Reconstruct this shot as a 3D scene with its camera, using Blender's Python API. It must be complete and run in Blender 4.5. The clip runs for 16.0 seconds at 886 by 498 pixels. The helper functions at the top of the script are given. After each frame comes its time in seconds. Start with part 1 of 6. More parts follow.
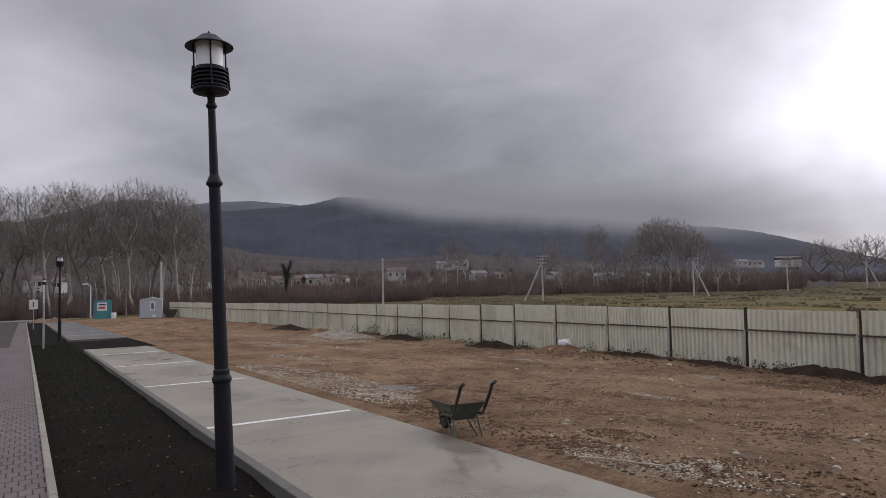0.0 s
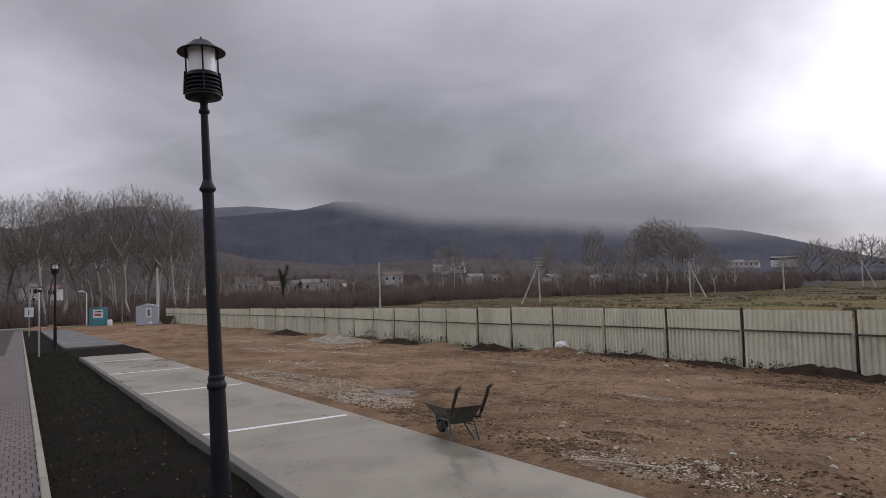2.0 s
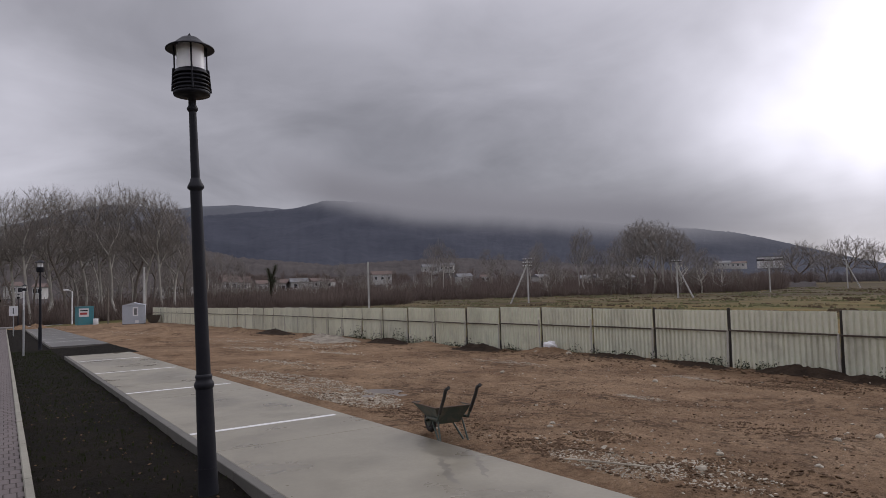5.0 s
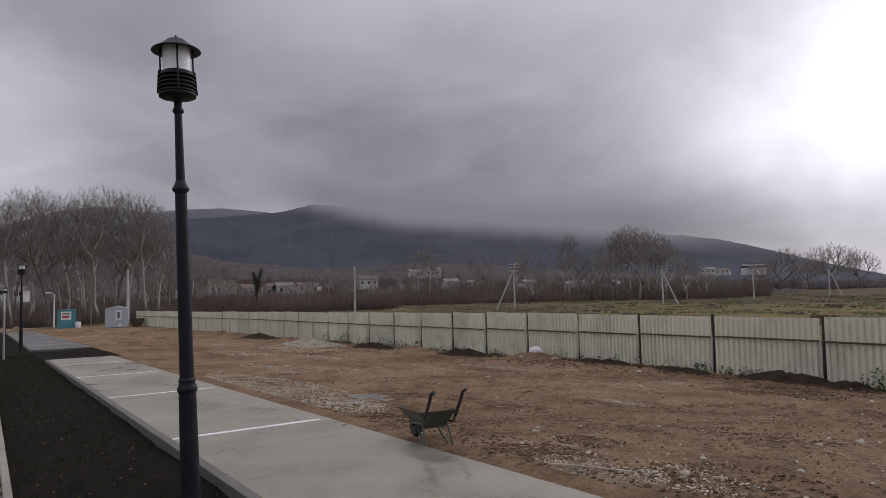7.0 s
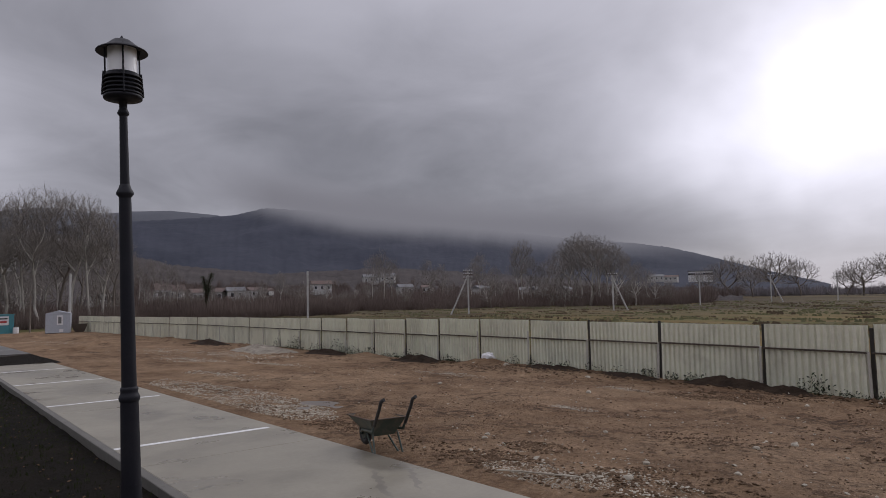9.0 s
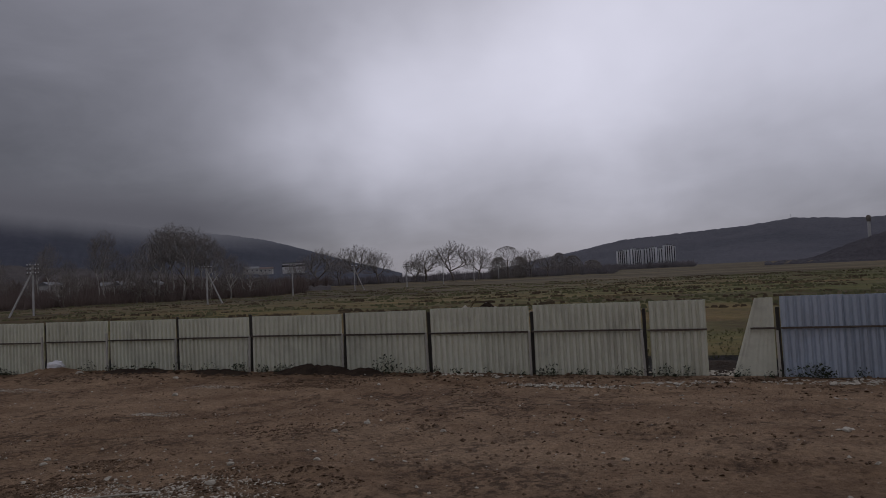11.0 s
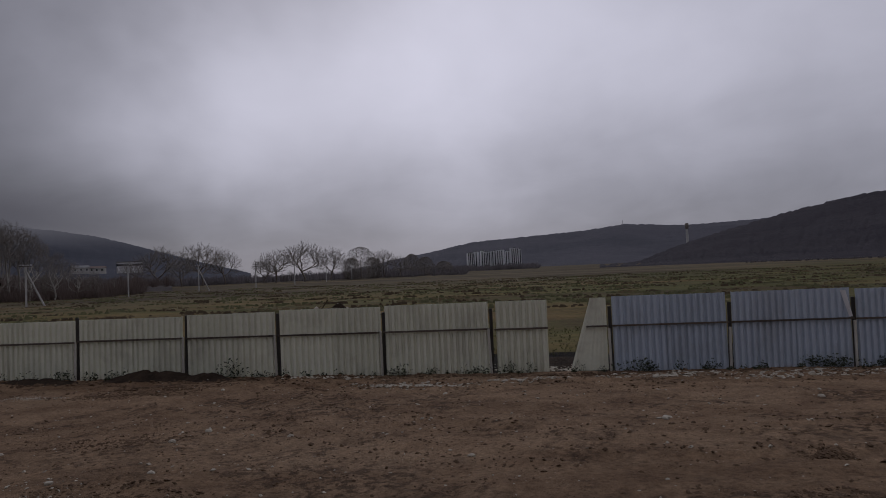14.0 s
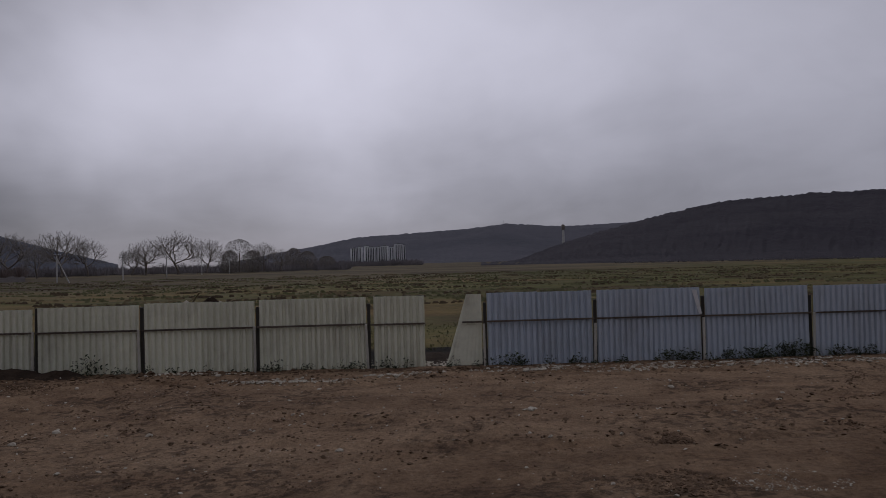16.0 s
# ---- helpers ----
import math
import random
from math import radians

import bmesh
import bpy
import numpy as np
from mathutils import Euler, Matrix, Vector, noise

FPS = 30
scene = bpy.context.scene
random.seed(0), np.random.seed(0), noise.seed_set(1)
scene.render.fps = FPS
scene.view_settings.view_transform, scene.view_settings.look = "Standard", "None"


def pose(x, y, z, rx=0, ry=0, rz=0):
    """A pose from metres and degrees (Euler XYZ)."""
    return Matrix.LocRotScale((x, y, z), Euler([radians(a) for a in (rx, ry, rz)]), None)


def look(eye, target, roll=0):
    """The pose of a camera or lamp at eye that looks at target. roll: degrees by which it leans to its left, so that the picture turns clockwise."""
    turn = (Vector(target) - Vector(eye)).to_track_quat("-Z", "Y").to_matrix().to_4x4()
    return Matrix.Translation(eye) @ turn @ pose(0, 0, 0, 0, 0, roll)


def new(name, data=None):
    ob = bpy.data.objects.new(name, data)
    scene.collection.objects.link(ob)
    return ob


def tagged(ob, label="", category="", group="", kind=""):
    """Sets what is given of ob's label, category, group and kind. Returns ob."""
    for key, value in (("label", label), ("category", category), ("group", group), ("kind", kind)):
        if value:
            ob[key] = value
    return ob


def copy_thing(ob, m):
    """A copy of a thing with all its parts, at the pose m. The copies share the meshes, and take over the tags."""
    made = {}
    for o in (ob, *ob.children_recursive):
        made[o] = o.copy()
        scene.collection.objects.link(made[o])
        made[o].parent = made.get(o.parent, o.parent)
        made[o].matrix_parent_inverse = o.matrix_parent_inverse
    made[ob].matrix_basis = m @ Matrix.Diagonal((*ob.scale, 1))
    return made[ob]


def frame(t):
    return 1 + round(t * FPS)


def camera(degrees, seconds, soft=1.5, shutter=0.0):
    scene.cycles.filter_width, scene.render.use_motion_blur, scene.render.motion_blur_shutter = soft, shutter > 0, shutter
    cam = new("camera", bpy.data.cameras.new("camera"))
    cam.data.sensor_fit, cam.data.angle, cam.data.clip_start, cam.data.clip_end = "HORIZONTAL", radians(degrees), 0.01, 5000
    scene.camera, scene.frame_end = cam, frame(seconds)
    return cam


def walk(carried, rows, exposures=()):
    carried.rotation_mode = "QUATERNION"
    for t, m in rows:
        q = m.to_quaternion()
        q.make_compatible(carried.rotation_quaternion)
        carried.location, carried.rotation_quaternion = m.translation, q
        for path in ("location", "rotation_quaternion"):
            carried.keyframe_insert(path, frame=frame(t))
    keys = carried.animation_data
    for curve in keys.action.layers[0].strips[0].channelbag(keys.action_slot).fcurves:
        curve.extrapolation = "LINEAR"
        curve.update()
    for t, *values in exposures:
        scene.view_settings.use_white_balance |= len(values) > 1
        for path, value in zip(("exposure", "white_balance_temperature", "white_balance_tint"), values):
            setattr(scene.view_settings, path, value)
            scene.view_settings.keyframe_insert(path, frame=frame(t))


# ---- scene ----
cam = camera(66.7, 16.0, soft=0.6)
PATH = [
    (0, (-0.273, -2.395, 1.521), (0.782, -0.7, 1.625), -1.3),
    (0.5, (-0.27, -2.398, 1.517), (0.788, -0.703, 1.625), -1.5),
    (1, (-0.264, -2.402, 1.519), (0.794, -0.708, 1.629), -1.7),
    (1.5, (-0.259, -2.401, 1.52), (0.799, -0.707, 1.632), -1.8),
    (2, (-0.253, -2.399, 1.521), (0.811, -0.709, 1.635), -1.9),
    (2.5, (-0.254, -2.396, 1.518), (0.813, -0.708, 1.627), -1.8),
    (3, (-0.248, -2.39, 1.519), (0.835, -0.712, 1.63), -1.8),
    (3.5, (-0.253, -2.399, 1.517), (0.837, -0.725, 1.628), -1.8),
    (4, (-0.252, -2.39, 1.517), (0.836, -0.715, 1.628), -1.8),
    (6.5, (-0.254, -2.391, 1.52), (0.858, -0.733, 1.642), -1.4),
    (7, (-0.249, -2.395, 1.513), (0.875, -0.745, 1.639), -1.4),
    (7.5, (-0.254, -2.4, 1.516), (0.873, -0.753, 1.645), -1.3),
    (8, (-0.266, -2.389, 1.52), (0.871, -0.748, 1.648), -1.1),
    (8.2, (-0.265, -2.397, 1.519), (0.878, -0.761, 1.649), -1.1),
    (10.3, (-0.186, -2.506, 1.557), (1.454, -1.366, 1.653), -2.4),
    (10.5, (-0.182, -2.512, 1.558), (1.542, -1.500, 1.637), -2.7),
    (11, (-0.116, -2.479, 1.587), (1.779, -1.847, 1.663), -2.7),
    (11.5, (-0.116, -2.489, 1.583), (1.843, -2.095, 1.651), -3.0),
    (12, (-0.112, -2.493, 1.585), (1.866, -2.201, 1.649), -2.7),
    (12.5, (-0.106, -2.487, 1.583), (1.879, -2.255, 1.654), -2.4),
    (13, (-0.115, -2.49, 1.589), (1.871, -2.263, 1.658), -2.5),
    (13.5, (-0.107, -2.487, 1.585), (1.88, -2.266, 1.647), -2.5),
    (14, (-0.094, -2.495, 1.588), (1.895, -2.285, 1.647), -2.4),
    (14.5, (-0.095, -2.502, 1.585), (1.895, -2.31, 1.633), -2.5),
    (15, (-0.087, -2.509, 1.58), (1.908, -2.376, 1.627), -2.1),
    (15.5, (-0.092, -2.532, 1.583), (1.907, -2.507, 1.636), -2.1),
    (16, (-0.099, -2.602, 1.571), (1.896, -2.734, 1.607), -1.3),
]
walk(cam, [(t, look(eye, target, roll)) for t, eye, target, roll in PATH],
     [(0, 0.35, 6450, 13), (4.2, 0.32, 6450, 13), (6.5, 0.24, 6450, 13), (8.2, 0.22, 6450, 13), (10.3, -0.42, 6250, 14), (10.5, -0.55, 6250, 14), (11.0, -0.9, 6200, 14), (12.5, -1.02, 6200, 15), (16, -1.0, 6200, 15)])

# ---- light: overcast sky, a wide weak sun behind the cloud ----
world = bpy.data.worlds.new("overcast_sky")
scene.world = world
world.use_nodes = True


def build_sky():
    nt = world.node_tree
    nd, lk = nt.nodes, nt.links
    nd.clear()
    out = nd.new("ShaderNodeOutputWorld")
    bg = nd.new("ShaderNodeBackground")
    co = nd.new("ShaderNodeTexCoord")
    nrm = nd.new("ShaderNodeVectorMath"); nrm.operation = "NORMALIZE"
    lk.new(co.outputs["Generated"], nrm.inputs[0])
    way = nrm.outputs[0]
    sep = nd.new("ShaderNodeSeparateXYZ")
    lk.new(way, sep.inputs[0])

    def num(op, a, b=None, c=None, clamp=False):
        n = nd.new("ShaderNodeMath"); n.operation = op; n.use_clamp = clamp
        for k, v in enumerate((a, b, c)):
            if v is None:
                continue
            if isinstance(v, (int, float)):
                n.inputs[k].default_value = v
            else:
                lk.new(v, n.inputs[k])
        return n.outputs[0]

    # the cloud layer is a flat sheet overhead: directions are projected on it
    up = num("MAXIMUM", sep.outputs[2], 0.0)
    den = num("ADD", up, 0.28)
    px, py = num("DIVIDE", sep.outputs[0], den), num("DIVIDE", sep.outputs[1], den)
    comb = nd.new("ShaderNodeCombineXYZ")
    lk.new(px, comb.inputs[0]); lk.new(py, comb.inputs[1])

    def cloud(scale, detail, rough, dist, shift):
        mp = nd.new("ShaderNodeMapping"); mp.inputs["Location"].default_value = (shift, shift * 0.7, 0)
        lk.new(comb.outputs[0], mp.inputs[0])
        n = nd.new("ShaderNodeTexNoise")
        n.inputs["Scale"].default_value, n.inputs["Detail"].default_value = scale, detail
        n.inputs["Roughness"].default_value, n.inputs["Distortion"].default_value = rough, dist
        lk.new(mp.outputs[0], n.inputs["Vector"])
        return num("SUBTRACT", n.outputs[0], 0.5)

    big, small = cloud(0.75, 5, 0.5, 0.4, 3.1), cloud(2.2, 6, 0.55, 0.5, 7.7)
    # directions are bent a little by the noise so that thin spots have ragged edges
    wob = nd.new("ShaderNodeTexNoise"); wob.inputs["Scale"].default_value, wob.inputs["Detail"].default_value = 3.2, 4
    lk.new(way, wob.inputs["Vector"])
    wsub = nd.new("ShaderNodeVectorMath"); wsub.operation = "SUBTRACT"; wsub.inputs[1].default_value = (0.5, 0.5, 0.5)
    lk.new(wob.outputs["Color"], wsub.inputs[0])
    wmul = nd.new("ShaderNodeVectorMath"); wmul.operation = "SCALE"; wmul.inputs["Scale"].default_value = 0.22
    lk.new(wsub.outputs[0], wmul.inputs[0])
    wadd = nd.new("ShaderNodeVectorMath"); wadd.operation = "ADD"
    lk.new(way, wadd.inputs[0]); lk.new(wmul.outputs[0], wadd.inputs[1])

    total = num("MULTIPLY_ADD", big, 0.34, SKY_BASE)
    total = num("ADD", total, num("MULTIPLY", small, 0.22))
    for az, el, wide, amp in SKY_THIN:
        a, e = radians(az), radians(el)
        d = nd.new("ShaderNodeVectorMath"); d.operation = "DISTANCE"
        d.inputs[1].default_value = (math.sin(a) * math.cos(e), math.cos(a) * math.cos(e), math.sin(e))
        lk.new(wadd.outputs[0], d.inputs[0])
        q = num("DIVIDE", d.outputs["Value"], radians(wide))
        g = num("EXPONENT", num("MULTIPLY", num("MULTIPLY", q, q), -0.7))
        total = num("MULTIPLY_ADD", g, amp, total)
    # an overcast sky is about three times brighter overhead than low down
    high = nd.new("ShaderNodeMapRange"); high.interpolation_type = "SMOOTHSTEP"
    for k, v in zip(("From Min", "From Max", "To Min", "To Max"), (0.30, 0.85, 0.0, SKY_HIGH)):
        high.inputs[k].default_value = v
    lk.new(sep.outputs[2], high.inputs["Value"])
    total = num("MAXIMUM", num("ADD", total, high.outputs[0]), 0.04)
    tint = nd.new("ShaderNodeMixRGB"); tint.blend_type = "MULTIPLY"; tint.inputs[0].default_value = 1
    grey = nd.new("ShaderNodeCombineXYZ")
    for k in range(3):
        lk.new(total, grey.inputs[k])
    lk.new(grey.outputs[0], tint.inputs[1]); tint.inputs[2].default_value = (0.965, 0.96, 1.06, 1)
    # a little clear-sky light through the cloud
    sky = nd.new("ShaderNodeTexSky"); sky.sky_type = "NISHITA"; sky.sun_disc = False
    sky.sun_elevation, sky.sun_rotation = radians(SUN_EL), radians(SUN_AZ)
    mix = nd.new("ShaderNodeMixRGB"); mix.blend_type = "ADD"; mix.inputs[0].default_value = 0.004
    lk.new(tint.outputs[0], mix.inputs[1]); lk.new(sky.outputs[0], mix.inputs[2])
    lk.new(mix.outputs[0], bg.inputs[0])
    bg.inputs[1].default_value = 1.0
    lk.new(bg.outputs[0], out.inputs[0])


SUN_AZ, SUN_EL = 78, 32
SKY_BASE, SKY_HIGH = 0.33, 0.45
# thin (or thick) spots of the cloud: azimuth, elevation, width, gain
SKY_THIN = [(64, 13, 6.5, 0.46), (56, 9, 6, 0.04), (72, 16, 9, 0.24), (81, 17, 11, 0.44), (93, 18, 12, 0.46), (104, 16, 11, 0.28), (0, 10, 6, 0.20), (8, 20, 12, -0.05),
            (34, 9, 13, -0.10), (48, 5, 9, -0.05), (118, 15, 12, 0.34), (62, 5, 7, -0.08), (88, 7, 8, 0.06), (109, 6, 10, -0.20), (40, 20, 10, 0.05), (132, 14, 14, 0.2)]
build_sky()
sun_data = bpy.data.lights.new("sun", "SUN")
sun_data.energy, sun_data.angle, sun_data.color = 0.5, radians(25), (1.0, 0.97, 0.93)
sun = new("sun", sun_data)
a, e = radians(SUN_AZ), radians(SUN_EL)
sun.matrix_world = look((math.sin(a) * 40, math.cos(a) * 40, 30), (0, 0, 30 - 40 * math.tan(e)))


# ---- materials ----
def material(name, base, rough=0.85, metal=0.0):
    m = bpy.data.materials.new(name)
    m.use_nodes = True
    b = m.node_tree.nodes["Principled BSDF"]
    b.inputs["Base Color"].default_value = (*base, 1)
    b.inputs["Roughness"].default_value = rough
    b.inputs["Metallic"].default_value = metal
    if rough > 0.88:
        b.inputs["Specular IOR Level"].default_value = 0.08
    return m, m.node_tree.nodes, m.node_tree.links, b


def tex_noise(nd, lk, co, scale, detail=5, rough=0.6, dist=0.0):
    n = nd.new("ShaderNodeTexNoise")
    n.inputs["Scale"].default_value, n.inputs["Detail"].default_value = scale, detail
    n.inputs["Roughness"].default_value, n.inputs["Distortion"].default_value = rough, dist
    lk.new(co, n.inputs["Vector"])
    return n.outputs[0]


def ramp(nd, lk, fac, stops):
    r = nd.new("ShaderNodeValToRGB")
    while len(r.color_ramp.elements) < len(stops):
        r.color_ramp.elements.new(0.5)
    for el, (p, c) in zip(r.color_ramp.elements, stops):
        el.position, el.color = p, (*c, 1) if len(c) == 3 else c
    lk.new(fac, r.inputs[0])
    return r.outputs[0]


def mixed(nd, lk, fac, a, b, mode="MIX"):
    m = nd.new("ShaderNodeMixRGB"); m.blend_type = mode
    for k, v in enumerate((fac, a, b)):
        if isinstance(v, (int, float)):
            m.inputs[k].default_value = v
        elif isinstance(v, tuple):
            m.inputs[k].default_value = (*v, 1)
        else:
            lk.new(v, m.inputs[k])
    return m.outputs[0]


def bump(nd, lk, b, height, strength=0.4, distance=0.02):
    n = nd.new("ShaderNodeBump")
    n.inputs["Strength"].default_value, n.inputs["Distance"].default_value = strength, distance
    lk.new(height, n.inputs["Height"])
    lk.new(n.outputs[0], b.inputs["Normal"])


def place(nd):
    return nd.new("ShaderNodeNewGeometry").outputs["Position"]


def grainy(name, dark, light, scale, fine, rough=0.85, metal=0.0, bumps=0.3, depth=0.01, local=False, per_object=0.0):
    """Two colours mixed at two scales, with relief."""
    m, nd, lk, b = material(name, light, rough, metal)
    co = nd.new("ShaderNodeTexCoord").outputs["Object"] if local else place(nd)
    big, small = tex_noise(nd, lk, co, scale, 5, 0.6, 0.4), tex_noise(nd, lk, co, fine, 6, 0.65)
    col = ramp(nd, lk, big, [(0.32, dark), (0.68, light)])
    col = mixed(nd, lk, 0.35, col, ramp(nd, lk, small, [(0.3, dark), (0.7, light)]))
    if per_object:
        rnd = nd.new("ShaderNodeObjectInfo").outputs["Random"]
        col = mixed(nd, lk, per_object, col, ramp(nd, lk, rnd, [(0, dark), (1, light)]))
    lk.new(col, b.inputs["Base Color"])
    bump(nd, lk, b, small, bumps, depth)
    return m


def dirt_material():
    m, nd, lk, b = material("bare_dirt", (0.21, 0.14, 0.095), 0.9)
    co = place(nd)
    big, mid, fine = tex_noise(nd, lk, co, 0.22, 5, 0.6, 0.6), tex_noise(nd, lk, co, 1.7, 7, 0.72, 0.3), tex_noise(nd, lk, co, 17, 8, 0.75)
    clod = tex_noise(nd, lk, co, 7.0, 6, 0.72, 0.3)
    mp = nd.new("ShaderNodeMapping"); mp.inputs["Scale"].default_value = (1.0, 0.5, 1.0); lk.new(co, mp.inputs[0])
    tracks = tex_noise(nd, lk, mp.outputs[0], 0.8, 6, 0.65, 0.5)
    col = ramp(nd, lk, big, [(0.36, (0.143, 0.086, 0.049)), (0.5, (0.234, 0.151, 0.091)), (0.64, (0.316, 0.218, 0.138))])
    # tight mid-scale ramp: shading of clods and ruts is put into the colour
    col = mixed(nd, lk, 0.40, col, ramp(nd, lk, mid, [(0.36, (0.072, 0.044, 0.029)), (0.5, (0.234, 0.151, 0.090)), (0.64, (0.363, 0.259, 0.167))]))
    col = mixed(nd, lk, 0.18, col, ramp(nd, lk, tracks, [(0.40, (0.084, 0.053, 0.033)), (0.60, (0.345, 0.240, 0.150))]))
    # loose damp clods lie in patches, darker than the packed ground between
    patch = ramp(nd, lk, tex_noise(nd, lk, co, 0.55, 6, 0.7, 0.6), [(0.50, (0, 0, 0)), (0.60, (1, 1, 1))])
    lump = ramp(nd, lk, clod, [(0.44, (1, 1, 1)), (0.54, (0, 0, 0))])
    damp = mixed(nd, lk, 1.0, patch, lump, "MULTIPLY")
    col = mixed(nd, lk, damp, col, mixed(nd, lk, 0.72, col, (0.035, 0.022, 0.015)))
    grain = ramp(nd, lk, fine, [(0.36, (0.42, 0.40, 0.38)), (0.52, (1.0, 1.0, 1.0)), (0.66, (1.4, 1.38, 1.35))])
    col = mixed(nd, lk, 0.6, col, grain, "MULTIPLY")
    vor = nd.new("ShaderNodeTexVoronoi"); vor.inputs["Scale"].default_value = 16; lk.new(co, vor.inputs["Vector"])
    grit = ramp(nd, lk, vor.outputs["Distance"], [(0.10, (1, 1, 1)), (0.2, (0, 0, 0))])
    sparse = ramp(nd, lk, tex_noise(nd, lk, co, 0.9, 4), [(0.54, (0, 0, 0)), (0.68, (0.8, 0.8, 0.8))])
    col = mixed(nd, lk, mixed(nd, lk, 1.0, grit, sparse, "MULTIPLY"), col, (0.46, 0.38, 0.30))
    lk.new(col, b.inputs["Base Color"])
    bump(nd, lk, b, mixed(nd, lk, 0.4, clod, fine), 1.0, 0.10)
    return m


def meadow_material():
    m, nd, lk, b = material("meadow_grass", (0.08, 0.1, 0.03), 0.95)
    co = place(nd)
    big, mid, fine = tex_noise(nd, lk, co, 0.02, 4, 0.6, 0.5), tex_noise(nd, lk, co, 0.25, 6, 0.7, 0.6), tex_noise(nd, lk, co, 3.0, 6, 0.7)
    mp = nd.new("ShaderNodeMapping"); mp.inputs["Scale"].default_value = (0.5, 0.09, 1.0); lk.new(co, mp.inputs[0])
    bands = tex_noise(nd, lk, mp.outputs[0], 0.5, 4, 0.6, 0.4)
    col = ramp(nd, lk, mid, [(0.36, (0.049, 0.032, 0.019)), (0.47, (0.078, 0.073, 0.028)), (0.56, (0.119, 0.113, 0.043)), (0.68, (0.223, 0.162, 0.089))])
    col = mixed(nd, lk, 0.45, col, ramp(nd, lk, bands, [(0.40, (0.078, 0.049, 0.031)), (0.52, (0.103, 0.099, 0.036)), (0.63, (0.196, 0.146, 0.081))]))
    col = mixed(nd, lk, 0.35, col, ramp(nd, lk, big, [(0.40, (0.142, 0.092, 0.057)), (0.60, (0.089, 0.097, 0.035))]))
    col = mixed(nd, lk, 0.3, col, ramp(nd, lk, fine, [(0.36, (0.032, 0.023, 0.015)), (0.64, (0.196, 0.159, 0.078))]))
    mp2 = nd.new("ShaderNodeMapping"); mp2.inputs["Scale"].default_value = (0.045, 0.014, 1.0); lk.new(co, mp2.inputs[0])
    streak = tex_noise(nd, lk, mp2.outputs[0], 1.0, 6, 0.7, 0.5)
    col = mixed(nd, lk, 0.9, col, ramp(nd, lk, streak, [(0.40, (0.62, 0.52, 0.45)), (0.5, (0.80, 0.92, 0.62)), (0.60, (1.25, 1.08, 0.82))]), "MULTIPLY")
    far = nd.new("ShaderNodeVectorMath"); far.operation = "DOT_PRODUCT"; far.inputs[1].default_value = (0.8, 0.75, 0)
    lk.new(co, far.inputs[0])
    dry = nd.new("ShaderNodeMapRange"); dry.interpolation_type = "SMOOTHSTEP"
    for k, v in zip(("From Min", "From Max", "To Min", "To Max"), (45, 150, 0.0, 0.75)):
        dry.inputs[k].default_value = v
    lk.new(far.outputs["Value"], dry.inputs["Value"])
    col = mixed(nd, lk, dry.outputs[0], col, ramp(nd, lk, streak, [(0.40, (0.062, 0.048, 0.033)), (0.60, (0.135, 0.104, 0.066))]))
    lk.new(col, b.inputs["Base Color"])
    bump(nd, lk, b, mid, 0.8, 0.2)
    return m


